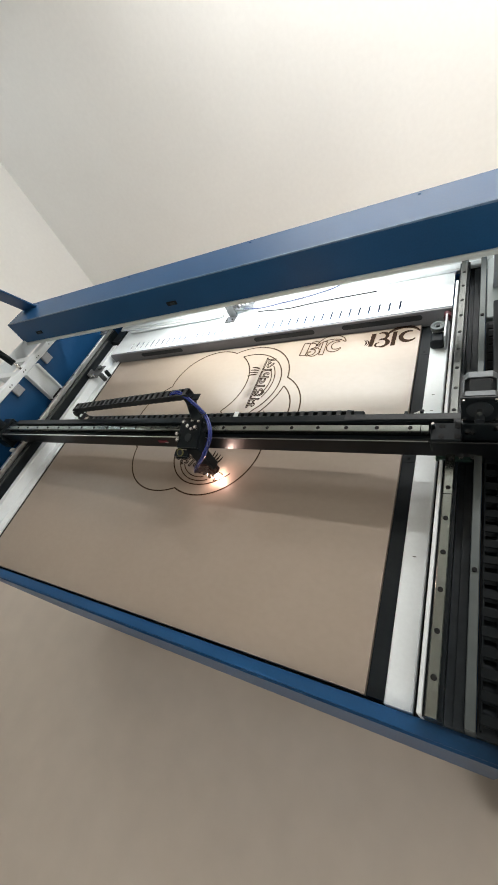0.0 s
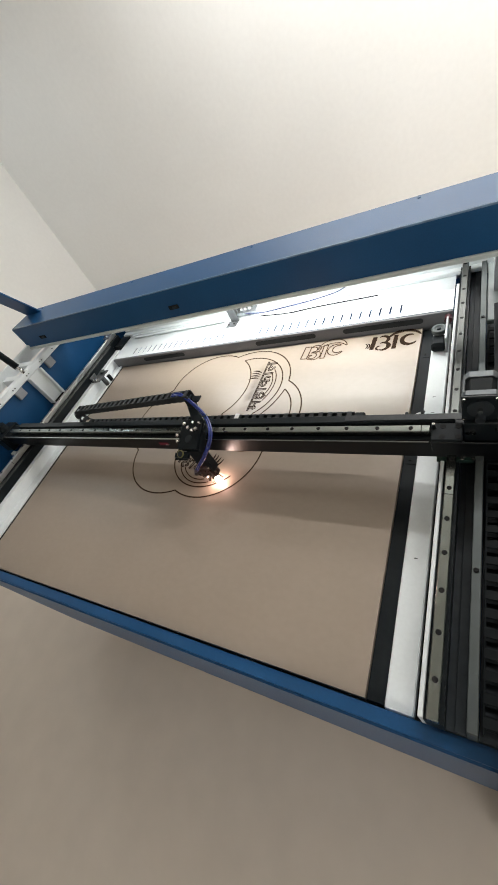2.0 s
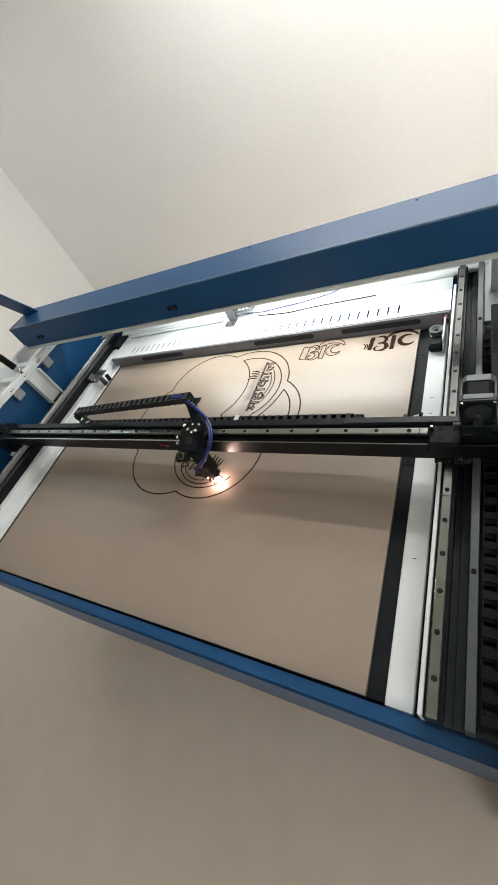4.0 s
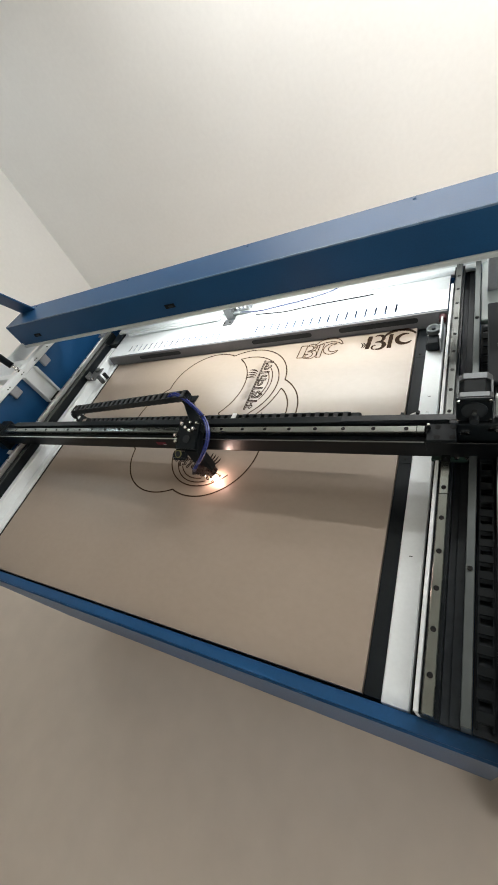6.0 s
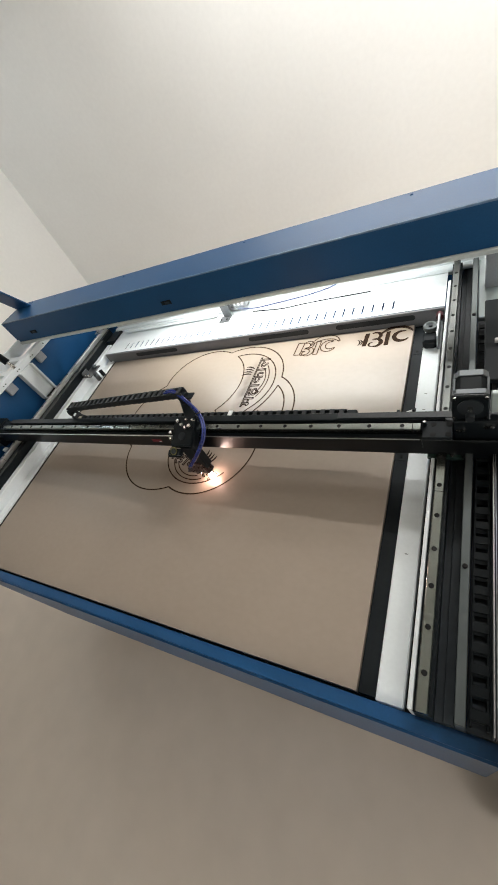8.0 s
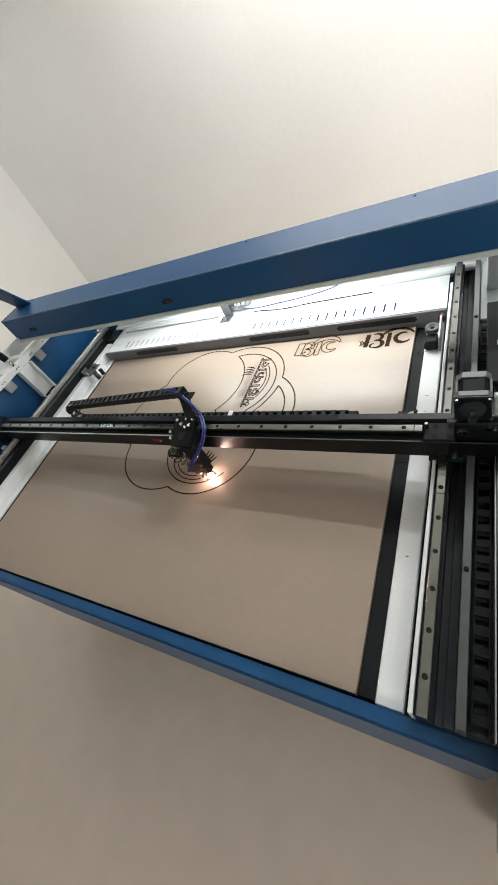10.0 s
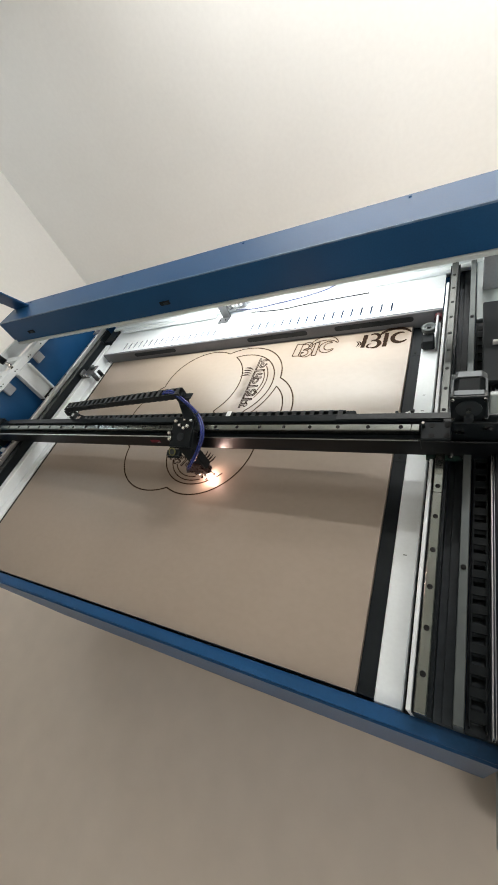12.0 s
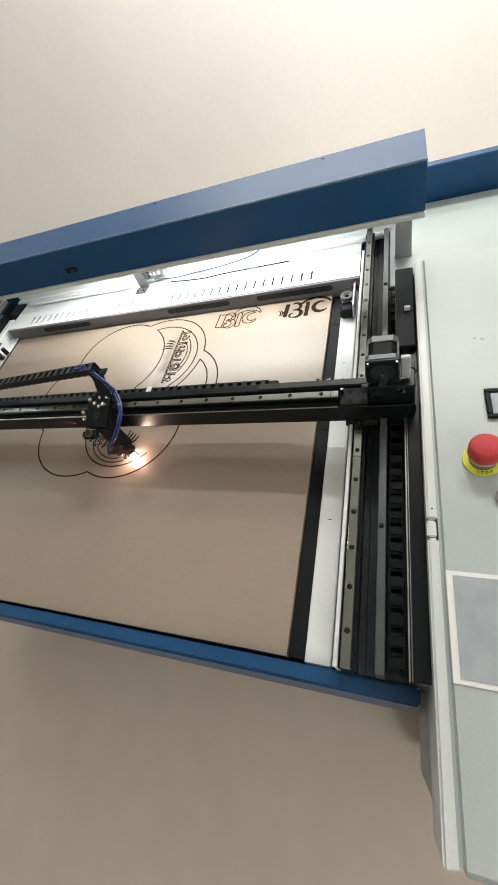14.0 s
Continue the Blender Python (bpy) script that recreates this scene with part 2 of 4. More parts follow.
# ---- machine: cabinet ----
SHEET = 0.88   # height of the board's top
def cabinet():
    c = thing("laser_cutter_cabinet", (-0.78, 0.5, 0.0), "blue powder-coated laser cutter cabinet with white bed rims", "laser cutter")
    part("base", box(-1.66, 0.02, 0.075, 1.30, 0.10, 0.74, 0.004), BLUE, c)
    part("front_panel", box(-1.74, 0.03, 0.033, 0.053, 0.12, 0.871, 0.003), BLUE, c)
    part("front_rim", box(-1.60, 0.030, 0.031, 0.0555, 0.872, 0.902, 0.004, 2), BLUE, c, "blue folded front rim")
    part("bed_tray", box(-1.55, -0.05, 0.060, 1.00, 0.80, 0.855), DARK, c, "dark bed tray below the board")
    for x in (-1.60, 0.28):
        for y in (0.12, 1.2):
            part("foot", cyl((x, y, 0), (x, y, 0.12), 0.035, 0.025), BLACK_MATT, c)
    # side wall with its white rim, post and tabs
    part("side_wall", box(-1.640, -1.612, 0.0, 1.30, 0.74, 1.075), BLUE, c, "blue inner side wall")
    rim = part("side_rim", box(-1.630, -1.600, 0.0, 1.24, 1.066, 1.092, 0.002), WHITE, c, "white folded side rim")
    part("rim_flange", box(-1.760, -1.744, 0.0, 1.24, 1.062, 1.112, 0.002), WHITE, rim)
    part("rim_tray", box(-1.746, -1.628, 0.0, 1.24, 1.044, 1.056, 0.002), WHITE, rim)
    for y in (0.70, 0.79):
        part("rim_rib", box(-1.744, -1.630, y, y + 0.03, 1.0565, 1.086, 0.002), WHITE, rim)
    post = part("side_post", box(-1.6115, -1.600, 0.728, 0.786, 0.927, 1.0655, 0.001), WHITE, c, "white folded upright post")
    part("post_flange", box(-1.6115, -1.582, 0.7215, 0.7275, 0.927, 1.0655, 0.0015), WHITE, post)
    part("post_flange", box(-1.6115, -1.582, 0.7865, 0.7945, 0.927, 1.0655, 0.0015), WHITE, post)
    part("post_joint", box(-1.6115, -1.584, 0.7215, 0.7945, 0.9235, 0.9268), HOLE, post)
    part("post_foot", box(-1.612, -1.580, 0.7215, 0.7945, 0.890, 0.9232, 0.002), ALU, c)
    for y in (0.640, 0.830):
        part("tab", box(-1.611, -1.598, y, y + 0.040, 1.030, 1.066, 0.002), GREYFACE, c, "small grey metal tab")
    screw = to_mesh("screw", cyl((0, 0, 0), (0.003, 0, 0), 0.0024, sides=8), HOLE)
    for k in range(9):
        piece("screw", screw, c, Matrix.Translation((-1.601, 0.56 + 0.012 * (k % 2) + 0.085 * (k // 2), 1.079)))
    part("rear_wall", box(-1.66, 0.34, 1.28, 1.31, 0.12, 1.02, 0.003), BLUE, c)


cabinet()


def skewed(bm, slope=0.035):
    """The far side of the bed stands a little out of square with the near one."""
    for v in bm.verts:
        v.co.x += slope * (0.97 - v.co.y)
    return bm


def bed_rims():
    # right of the board
    b = thing("white_bed_beam", (-0.116, 0.52, 0.80), "white powder-coated square bed beam with scuff marks", "beam")
    part("beam_body", box(-0.137, -0.096, 0.058, 1.00, 0.80, 0.880, 0.002), WHITE, b)
    for y in (0.655, 0.705, 0.300):
        part("scuff", box(-0.120, -0.114, y, y + 0.0015, 0.8798, 0.8803), DARK, b, "dark scuff mark")
    st = thing("edge_strip", (-0.152, 0.52, 0.80), "black strip between the board and the white beam", "strip")
    part("strip_body", box(-0.166, -0.1375, 0.062, 0.985, 0.80, 0.870, 0.001), BLACK_MATT, st)
    for y in (0.515, 0.86):
        part("strip_tab", box(-0.1655, -0.1378, y, y + 0.022, 0.8702, 0.8712, 0.0004), BLACK_MATT, st)
        part("tab_screw", lathe([(0.003, 0), (0.003, 0.0015)], (-0.152, y + 0.011, 0.8717), 10), HOLE, st)
    a = solid("white_angle", box(-0.0835, -0.0770, 0.056, 1.05, 0.86, 0.952, 0.001), WHITE, "narrow white angle beside the linear rail", "angle")
    solid("inner_gap_strip", box(-0.0955, -0.0835, 0.056, 1.05, 0.80, 0.862), HOLE, "black gap strip beside white beam", "strip")
    # left of the board
    l = thing("left_bed_beam", (-1.42, 0.52, 0.80), "white folded bed beam with a raised ledge", "beam")
    part("ledge", skewed(box(-1.409, -1.3975, 0.058, 0.985, 0.80, 0.886, 0.002)), WHITE, l)
    part("step", skewed(box(-1.4385, -1.4095, 0.058, 0.985, 0.80, 0.881, 0.001)), WHITE, l)
    part("web", skewed(box(-1.4665, -1.439, 0.058, 1.060, 0.80, 0.916, 0.002)), WHITE, l)
    part("corner_fillet", box(-1.4370, -1.4205, 0.9860, 1.060, 0.80, 0.883, 0.001), WHITE, l)
    solid("black_edge_gap", skewed(box(-1.3970, -1.3885, 0.062, 0.975, 0.80, 0.8795)), HOLE, "black gap beside the board", "strip")


bed_rims()


def y_rail(name, x, label, near, far, half, slope=0.0):
    r = thing(name, (x, 0.5, 0.90), label, "linear rail", "linear rails")
    part("support", skewed(box(x - half, x + half, 0.056, 1.14, 0.86, 0.944), slope), BLACK, r)
    part("rail_body", skewed(box(x - 0.0075, x + 0.0075, 0.056, 0.548, 0.945, 0.963, 0.0012), slope), near, r, "bare steel rail with bolt holes")
    part("rail_far_length", skewed(box(x - 0.0075, x + 0.0075, 0.5485, 1.14, 0.945, 0.963, 0.0012), slope), far, r)
    part("rail_joint", skewed(box(x - 0.0076, x + 0.0076, 0.3895, 0.3903, 0.945, 0.9634), slope), HOLE, r)
    ring = to_mesh("bolt_hole", lathe([(0.0040, -0.0008), (0.0040, 0.0005), (0.0034, 0.0006)], (0, 0, 0), 14), HOLE)
    for k in range(18):
        piece("bolt_hole", ring, r, Matrix.Translation((x + slope * (0.8674 - 0.06 * k), 0.1026 + 0.06 * k, 0.963)))
    return r


y_rail("linear_rail", -0.065, "bare steel linear rail with a row of bolts", STEEL, DIM_STEEL, 0.012)
y_rail("linear_rail", -1.502, "bright steel linear rail beside the blue wall", BRIGHT, BRIGHT, 0.0165, 0.035)


def left_side():
    solid("rail_cover", skewed(box(-1.4850, -1.4670, 0.056, 1.06, 0.86, 0.944, 0.002)), BLACK, "black beam beside the far linear rail", "beam")
    s = thing("left_rail_bed", (-1.545, 0.5, 0.86), "black sunken bed beside the bright rail", "rail bed")
    part("bed", skewed(box(-1.6405, -1.5195, 0.056, 1.20, 0.80, 0.862, 0.002)), BLACK_MATT, s)
    part("bed_flange", skewed(box(-1.5255, -1.5195, 0.056, 1.14, 0.8622, 0.930, 0.001)), BLACK, s)
    e = thing("rail_end_bracket", (-1.51, 1.10, 0.95), "small silver bracket at the end of the rail", "bracket")
    part("plate", box(-1.530, -1.490, 1.085, 1.120, 0.9635, 0.968, 0.001), ALU, e)
    part("hook", tube([(-1.510, 1.090, 0.968), (-1.507, 1.100, 0.982), (-1.493, 1.108, 0.985), (-1.485, 1.112, 0.972)], 0.003, 8, 4), CHROME, e)
    part("nut", cyl((-1.523, 1.103, 0.968), (-1.523, 1.103, 0.976), 0.006, sides=6), CHROME, e)


left_side()


def right_side():
    tr = thing("rail_trough", (-0.043, 0.5, 0.86), "black trough with a dim inner flange beside the rail", "trough")
    part("trough_floor", box(-0.0525, -0.0280, 0.056, 1.20, 0.86, 0.912), DARK, tr)
    part("inner_flange", box(-0.0420, -0.0285, 0.056, 1.20, 0.9122, 0.919, 0.001), DARK, tr)
    e = thing("grey_extrusion", (-0.024, 0.5, 0.86), "grey anodised aluminium extrusion along the drag chain", "extrusion")
    part("extrusion_body", box(-0.0275, -0.0150, 0.056, 1.12, 0.86, 0.962, 0.001), ALU_GREY, e)
    part("bolt", lathe([(0.0038, 0), (0.0038, 0.002), (0.0026, 0.003)], (-0.0215, 0.262, 0.962), 14), HOLE, e)
    part("bolt", lathe([(0.0038, 0), (0.0038, 0.002), (0.0026, 0.003)], (-0.0215, 0.875, 0.962), 14), HOLE, e)
    solid("chain_tray", box(-0.014, 0.0405, 0.056, 0.900, 0.86, 0.922), DARK, "dark tray under the drag chain", "tray")
    t = thing("tray_edge", (0.017, 0.5, 0.935), "thin grey metal edge of the chain tray", "edge strip")
    part("edge", box(0.0148, 0.0165, 0.056, 0.895, 0.9225, 0.962), ALU, t)
    part("edge", box(0.0185, 0.0195, 0.056, 0.895, 0.9225, 0.962), ALU, t)
    solid("black_side_plate", box(0.0205, 0.0405, 0.056, 0.895, 0.9225, 0.966, 0.001), BLACK, "black plate beside the control panel", "plate")
    solid("rear_deck", box(-0.0140, 0.34, 0.905, 1.27, 0.86, 0.930, 0.002), PANEL, "pale grey rear deck of the machine", "deck")
    solid("black_box", box(0.000, 0.0385, 0.64, 0.90, 0.967, 0.980, 0.002), BLACK_MATT, "black cover plate over the chain", "cover")
    w = thing("white_block", (0.012, 0.9, 0.93), "small pale clip on the black plate", "clip")
    part("clip", box(0.018, 0.030, 0.745, 0.752, 0.9802, 0.990, 0.001), WHITE_PLASTIC, w)


right_side()


# ---- drag chains ----
def link_mesh(name, pitch, width, height, mat):
    bm = bmesh.new()
    for s in (-1, 1):
        y = s * (width / 2 - 0.0015)
        add_box(bm, -pitch * 0.52, pitch * 0.52, y - 0.0015, y + 0.0015, -height / 2, height / 2, 0.0008)
    add_box(bm, -pitch * 0.24, pitch * 0.24, -width / 2, width / 2, height / 2 - 0.003, height / 2 + 0.0006, 0.0006)
    add_box(bm, -pitch * 0.24, pitch * 0.24, -width / 2, width / 2, -height / 2 - 0.0006, -height / 2 + 0.003)
    return to_mesh(name, bm, mat)


def chains():
    pitch = 0.0215
    link = link_mesh("link", pitch, 0.024, 0.017, CHAIN)
    g = thing("drag_chain", (-0.7, 0.5455, 0.985), "black nylon drag chain folded back over the gantry", "drag chain", "drag chains")
    low, r = 0.9885, 0.0315
    x = -0.262
    while x > -1.115:
        piece("link", link, g, Matrix.Translation((x, 0.5455, low)))
        x -= pitch
    cx = x + pitch * 0.5
    for k in range(4):
        a = math.pi / 8 + math.pi / 4 * k
        m = Matrix.Translation((cx - r * math.sin(a), 0.5455, low + r - r * math.cos(a)))
        piece("link", link, g, m @ Matrix.Rotation(a, 4, "Y"))
    n = 21
    for k in range(n + 1):
        u = k / n
        rise = 0.033 * u
        piece("link", link, g, Matrix.Translation((cx + pitch * (0.4 + k), 0.5455, low + 2 * r + rise)) @ Matrix.Rotation(-0.07, 4, "Y"))
    part("end_clamp", box(-0.2510, -0.229, 0.534, 0.557, 0.9800, 0.997, 0.003), BLACK_MATT, g)
    part("white_tie", box(-0.554, -0.542, 0.5328, 0.5590, 0.983, 1.0005, 0.001), WHITE_PLASTIC, g, "white plastic tie round the chain")
    pitch = 0.0268
    flat = link_mesh("link", pitch, 0.022, 0.020, NYLON)
    h = thing("drag_chain", (0.0, 0.4, 0.922), "black ladder drag chain lying along the side", "drag chain", "drag chains")
    for k in range(30):
        piece("link", flat, h, Matrix.Translation((0.0, 0.075 + pitch * k, 0.934)) @ Matrix.Rotation(math.pi / 2, 4, "Z"))


chains()


# ---- gantry ----
def chamfered(x0, x1, y0, y1, z0, z1, cut):
    """A motor section: a square with cut corners, drawn out along y."""
    ring = [(x0 + cut, z0), (x1 - cut, z0), (x1, z0 + cut), (x1, z1 - cut), (x1 - cut, z1), (x0 + cut, z1), (x0, z1 - cut), (x0, z0 + cut)]
    bm = bmesh.new()
    front, back = ([bm.verts.new((x, y, z)) for x, z in ring] for y in (y0, y1))
    bm.faces.new(front)
    bm.faces.new(back[::-1])
    for k in range(8):
        bm.faces.new((front[k - 1], back[k - 1], back[k], front[k]))
    bmesh.ops.bevel(bm, geom=list(bm.edges), offset=0.0007, segments=1, affect="EDGES")
    return bm


def gantry():
    g = thing("gantry", (-0.78, 0.5, 0.955), "black anodised gantry beam across the bed", "gantry")
    beam = part("beam", box(-1.600, -0.080, 0.477, 0.533, 0.956, 1.002, 0.0015), BLACK, g)
    part("lower_lip", box(-1.600, 0.032, 0.4735, 0.4765, 0.9565, 0.978, 0.0005), BEAM, beam)
    cover = part("front_cover", box(-1.600, -0.0965, 0.4705, 0.4733, 0.9785, 1.0022, 0.0005), BEAM, g, "satin black front cover")
    # edge highlight painted as metal strips; the left length is brighter for its reflection
    part("edge_highlight", box(-0.6195, -0.100, 0.4706, 0.4730, 1.0023, 1.0031), ALU, cover, "painted highlight along the top edge")
    part("edge_highlight", box(-1.560, -0.6205, 0.4706, 0.4740, 1.0023, 1.0035), BRIGHT, cover, "painted highlight along the top edge")
    part("chain_tray", box(-1.40, -0.19, 0.534, 0.559, 0.972, 0.979, 0.001), BLACK, g)
    part("belt_cover", box(-1.500, -0.060, 0.512, 0.532, 1.0025, 1.013, 0.0015), BLACK, g)
    rail = part("rail", box(-1.520, -0.0975, 0.4835, 0.4985, 1.0025, 1.019, 0.0012), STEEL, g, "bare steel rail with bolt holes")
    part("rail_joint", box(-0.1125, -0.1115, 0.4833, 0.4987, 1.003, 1.0194), HOLE, rail)
    ring = to_mesh("bolt_hole", lathe([(0.0040, -0.0008), (0.0040, 0.0005), (0.0033, 0.0006)], (0, 0, 0), 14), HOLE)
    for k in range(24):
        piece("bolt_hole", ring, rail, Matrix.Translation((-0.130 - 0.06 * k, 0.491, 1.019)))
    # right end plate
    end = part("end_plate", box(-0.096, -0.0465, 0.4705, 0.511, 1.0025, 1.010, 0.0015), BLACK_MATT, g, "black end plate with four bolt holes")
    for x in (-0.078, -0.053):
        for y in (0.4785, 0.502):
            part("plate_hole", lathe([(0.0052, -0.001), (0.0052, 0.0005), (0.004, 0.0006)], (x, y, 1.010), 16), HOLE, end)
    part("stop_pin", cyl((-0.0925, 0.499, 1.010), (-0.0925, 0.499, 1.020), 0.0038), BLACK, end)
    part("pin_top", cyl((-0.0925, 0.499, 1.020), (-0.0925, 0.499, 1.0215), 0.0026, sides=12), CHROME, end)
    part("end_block", box(-0.096, 0.034, 0.4705, 0.4733, 0.9785, 1.0022, 0.001), BEAM, g)
    part("end_infill", box(-0.0795, -0.0465, 0.4770, 0.532, 0.975, 1.0022), BLACK, g)
    block = part("carriage_block", box(-0.0795, 0.032, 0.4775, 0.540, 0.930, 0.9745, 0.002), BLACK, g)
    part("carriage_board", box(-0.090, -0.030, 0.468, 0.477, 0.948, 0.955), PCB, block, "dark green edge plate")
    for x in (-0.048, -0.030):
        part("screw", lathe([(0.004, 0), (0.004, 0.003), (0.002, 0.0035)], (x, 0.472, 0.955), 12), CHROME, block)
    # motor with bracket
    motor = part("motor", box(-0.047, 0.007, 0.491, 0.497, 1.036, 1.092, 0.002), BLACK, g, "stepper motor with black laminations")
    part("end_cap", chamfered(-0.047, 0.007, 0.4975, 0.5085, 1.037, 1.0915, 0.006), CAST, motor, "cast aluminium end cap")
    part("lamination_stack", chamfered(-0.0440, 0.0040, 0.5088, 0.5395, 1.040, 1.0885, 0.009), NYLON, motor, "black motor lamination stack")
    part("rear_cap", chamfered(-0.0455, 0.0055, 0.5398, 0.5540, 1.039, 1.0905, 0.008), CAST, motor, "cast aluminium end cap")
    for x in (-0.0445, 0.0045):
        part("tie_bolt", cyl((x, 0.5088, 1.0835), (x, 0.5396, 1.0835), 0.0022, sides=10), CAST, motor)
    part("boss", cyl((-0.020, 0.4905, 1.066), (-0.020, 0.4885, 1.066), 0.019, sides=28), DARK, motor)
    part("shaft", cyl((-0.020, 0.4885, 1.066), (-0.020, 0.482, 1.066), 0.004), CHROME, motor)
    part("pulley", cyl((-0.020, 0.490, 1.050), (-0.020, 0.478, 1.050), 0.007), DARK, motor)
    for x in (-0.0425, 0.0025):
        for z in (1.0405, 1.0875):
            part("corner_screw", cyl((x, 0.491, z), (x, 0.4885, z), 0.003, sides=10), CHROME, motor)
    part("bracket", box(-0.046, 0.032, 0.486, 0.540, 0.975, 1.035, 0.002), BLACK, g, "black motor bracket")
    for x in (-0.038, -0.030, 0.004, 0.012):
        part("cap_screw", cyl((x, 0.486, 1.014 + 0.010 * (round(x * 1000) % 4 == 0)), (x, 0.4825, 1.014 + 0.010 * (round(x * 1000) % 4 == 0)), 0.0038, sides=12), CHROME, g)
    part("connector", box(0.0085, 0.024, 0.500, 0.510, 1.040, 1.086, 0.002), PANEL, g, "pale plastic connector")
    part("connector_lead", tube([(0.024, 0.505, 1.060), (0.031, 0.503, 1.056), (0.034, 0.512, 1.040), (0.030, 0.530, 1.020)], 0.0016, 6, 4), BLACK_MATT, g)
    part("belt", box(-0.26, -0.047, 0.515, 0.529, 1.0132, 1.0152), CHAIN, g)
    # left end
    part("left_block", box(-1.640, -1.560, 0.455, 0.545, 0.94, 1.010, 0.004), BLACK, g)
    part("left_pulley", cyl((-1.585, 0.500, 1.011), (-1.585, 0.500, 1.036), 0.020, 0.018, 24), BLACK_MATT, g)
    part("left_clip", box(-1.575, -1.552, 0.440, 0.455, 0.930, 0.940, 0.001), WHITE, g)
    lab = part("label", box(-0.775, -0.742, 0.4694, 0.4704, 0.9790, 0.9890), REDLABEL, g, "dark red label with pale bars")
    part("label_bar", box(-0.752, -0.7425, 0.4690, 0.4693, 0.9800, 0.9818), WHITE_PLASTIC, lab)


gantry()


# ---- laser head ----
def laser_head():
    h = thing("laser_carriage", (-0.628, 0.45, 0.885), "black laser cutting carriage with chrome adjusting screws and nozzle", "laser carriage")
    tilt = Matrix.Translation((-0.628, 0.458, 1.036)) @ Matrix.Rotation(radians(23), 4, "X")

    def tilted(name, bm, mat, label="", under=None, smooth=False):
        bm.transform(tilt)
        return part(name, bm, mat, under or h, label, smooth)

    part("carriage", box(-0.664, -0.592, 0.470, 0.512, 1.0205, 1.034, 0.002), BLACK, h)
    tilted("mirror_mount", box(-0.030, 0.030, -0.034, 0.034, -0.030, -0.008, 0.003), BLACK, "black mirror mount block")
    tilted("top_plate", box(-0.034, 0.034, -0.039, 0.039, -0.0075, 0.0005, 0.004, 2), BLACK)
    tilted("mirror_cap", cyl((0.000, -0.010, 0.0005), (0.000, -0.010, 0.0025), 0.010, sides=24), DARK, "dark round mirror cap")
    tilted("side_tab", box(-0.040, 0.008, -0.062, -0.0395, -0.012, -0.0015, 0.005, 2), BLACK)
    ring = tilted("lens_ring", cyl((-0.017, -0.0475, -0.0012), (-0.017, -0.0482, 0.0012), 0.0098, sides=24), BRASS, "brass lens ring")
    tilted("lens_glass", cyl((-0.017, -0.0482, 0.0013), (-0.017, -0.0483, 0.0018), 0.0074, sides=24), DARK, under=ring)
    for x, y, r, hgt in ((-0.014, 0.026, 0.0050, 0.010), (-0.003, 0.017, 0.0050, 0.007), (0.009, 0.030, 0.0033, 0.006), (0.013, 0.009, 0.0048, 0.010),
                         (0.025, 0.013, 0.0050, 0.012), (0.028, 0.029, 0.0035, 0.006), (-0.027, -0.004, 0.0050, 0.012), (-0.027, -0.018, 0.0050, 0.007)):
        sc = tilted("adjusting_screw", cyl((x, y, 0.0005), (x, y, hgt), r * 0.7, sides=12), CHROME, "chrome adjusting screw")
        head = cyl((x, y, hgt), (x, y, hgt + 0.0028), r, sides=16)
        add_cyl(head, (x, y, hgt + 0.0028), (x, y, hgt + 0.0050), r, r * 0.45, 16)
        tilted("screw_head", head, CHROME, under=sc, smooth=True)
    # arm from the carriage to the end of the drag chain
    bm = box(-0.014, 0.014, -0.045, 0.045, -0.003, 0.003, 0.001)
    bm.transform(Matrix.Translation((-0.640, 0.525, 1.046)) @ Matrix.Rotation(radians(40), 4, "Z"))
    part("chain_arm", bm, BLACK, h)
    part("chain_clamp", box(-0.664, -0.636, 0.533, 0.558, 1.0520, 1.0855, 0.006, 2), BLACK_MATT, h)
    part("clamp_tongue", box(-0.640, -0.618, 0.536, 0.556, 1.0705, 1.0740, 0.001), BLACK_MATT, h)
    # neck and nozzle
    bm = box(-0.640, -0.598, 0.428, 0.452, 0.925, 1.012, 0.003)
    part("neck", bm, BLACK_MATT, h)
    wedge = box(-0.682, -0.600, 0.424, 0.450, 0.904, 0.950, 0.004)
    for v in wedge.verts:
        v.co.x = -0.622 + (v.co.x + 0.622) * (1 - 0.55 * (v.co.z - 0.904) / 0.046)
    part("nozzle_block", wedge, BURNT, h, "scratched burnt nozzle block")
    part("nozzle", cyl((-0.622, 0.437, 0.905), (-0.619, 0.437, 0.896), 0.011, 0.005), DARK, h, "dark metal nozzle tip")
    part("air_fitting", cyl((-0.664, 0.428, 0.920), (-0.652, 0.426, 0.936), 0.0055), DARK, h)
    # chrome studs added to stand in for the glints on the burnt metal
    for x, z, r in ((-0.655, 0.914, 0.0032), (-0.634, 0.908, 0.0036), (-0.620, 0.916, 0.0028), (-0.606, 0.950, 0.0024), (-0.642, 0.918, 0.0024)):
        part("glint_stud", cyl((x, 0.424, z), (x, 0.421, z), r, sides=10), CHROME, h)
    for d in (0.0, 0.006):
        hose = part("air_hose", tube([(-0.700, 0.541 + d, 1.090), (-0.668, 0.540 + d, 1.092), (-0.628 + d, 0.524, 1.074), (-0.592 + d, 0.500, 1.048), (-0.566 + d, 0.455, 1.036),
                                      (-0.592 + d, 0.428, 0.998), (-0.638 + d, 0.421, 0.952), (-0.660 + d, 0.423, 0.928)], 0.0030), HOSE, h, "glossy blue air hose")
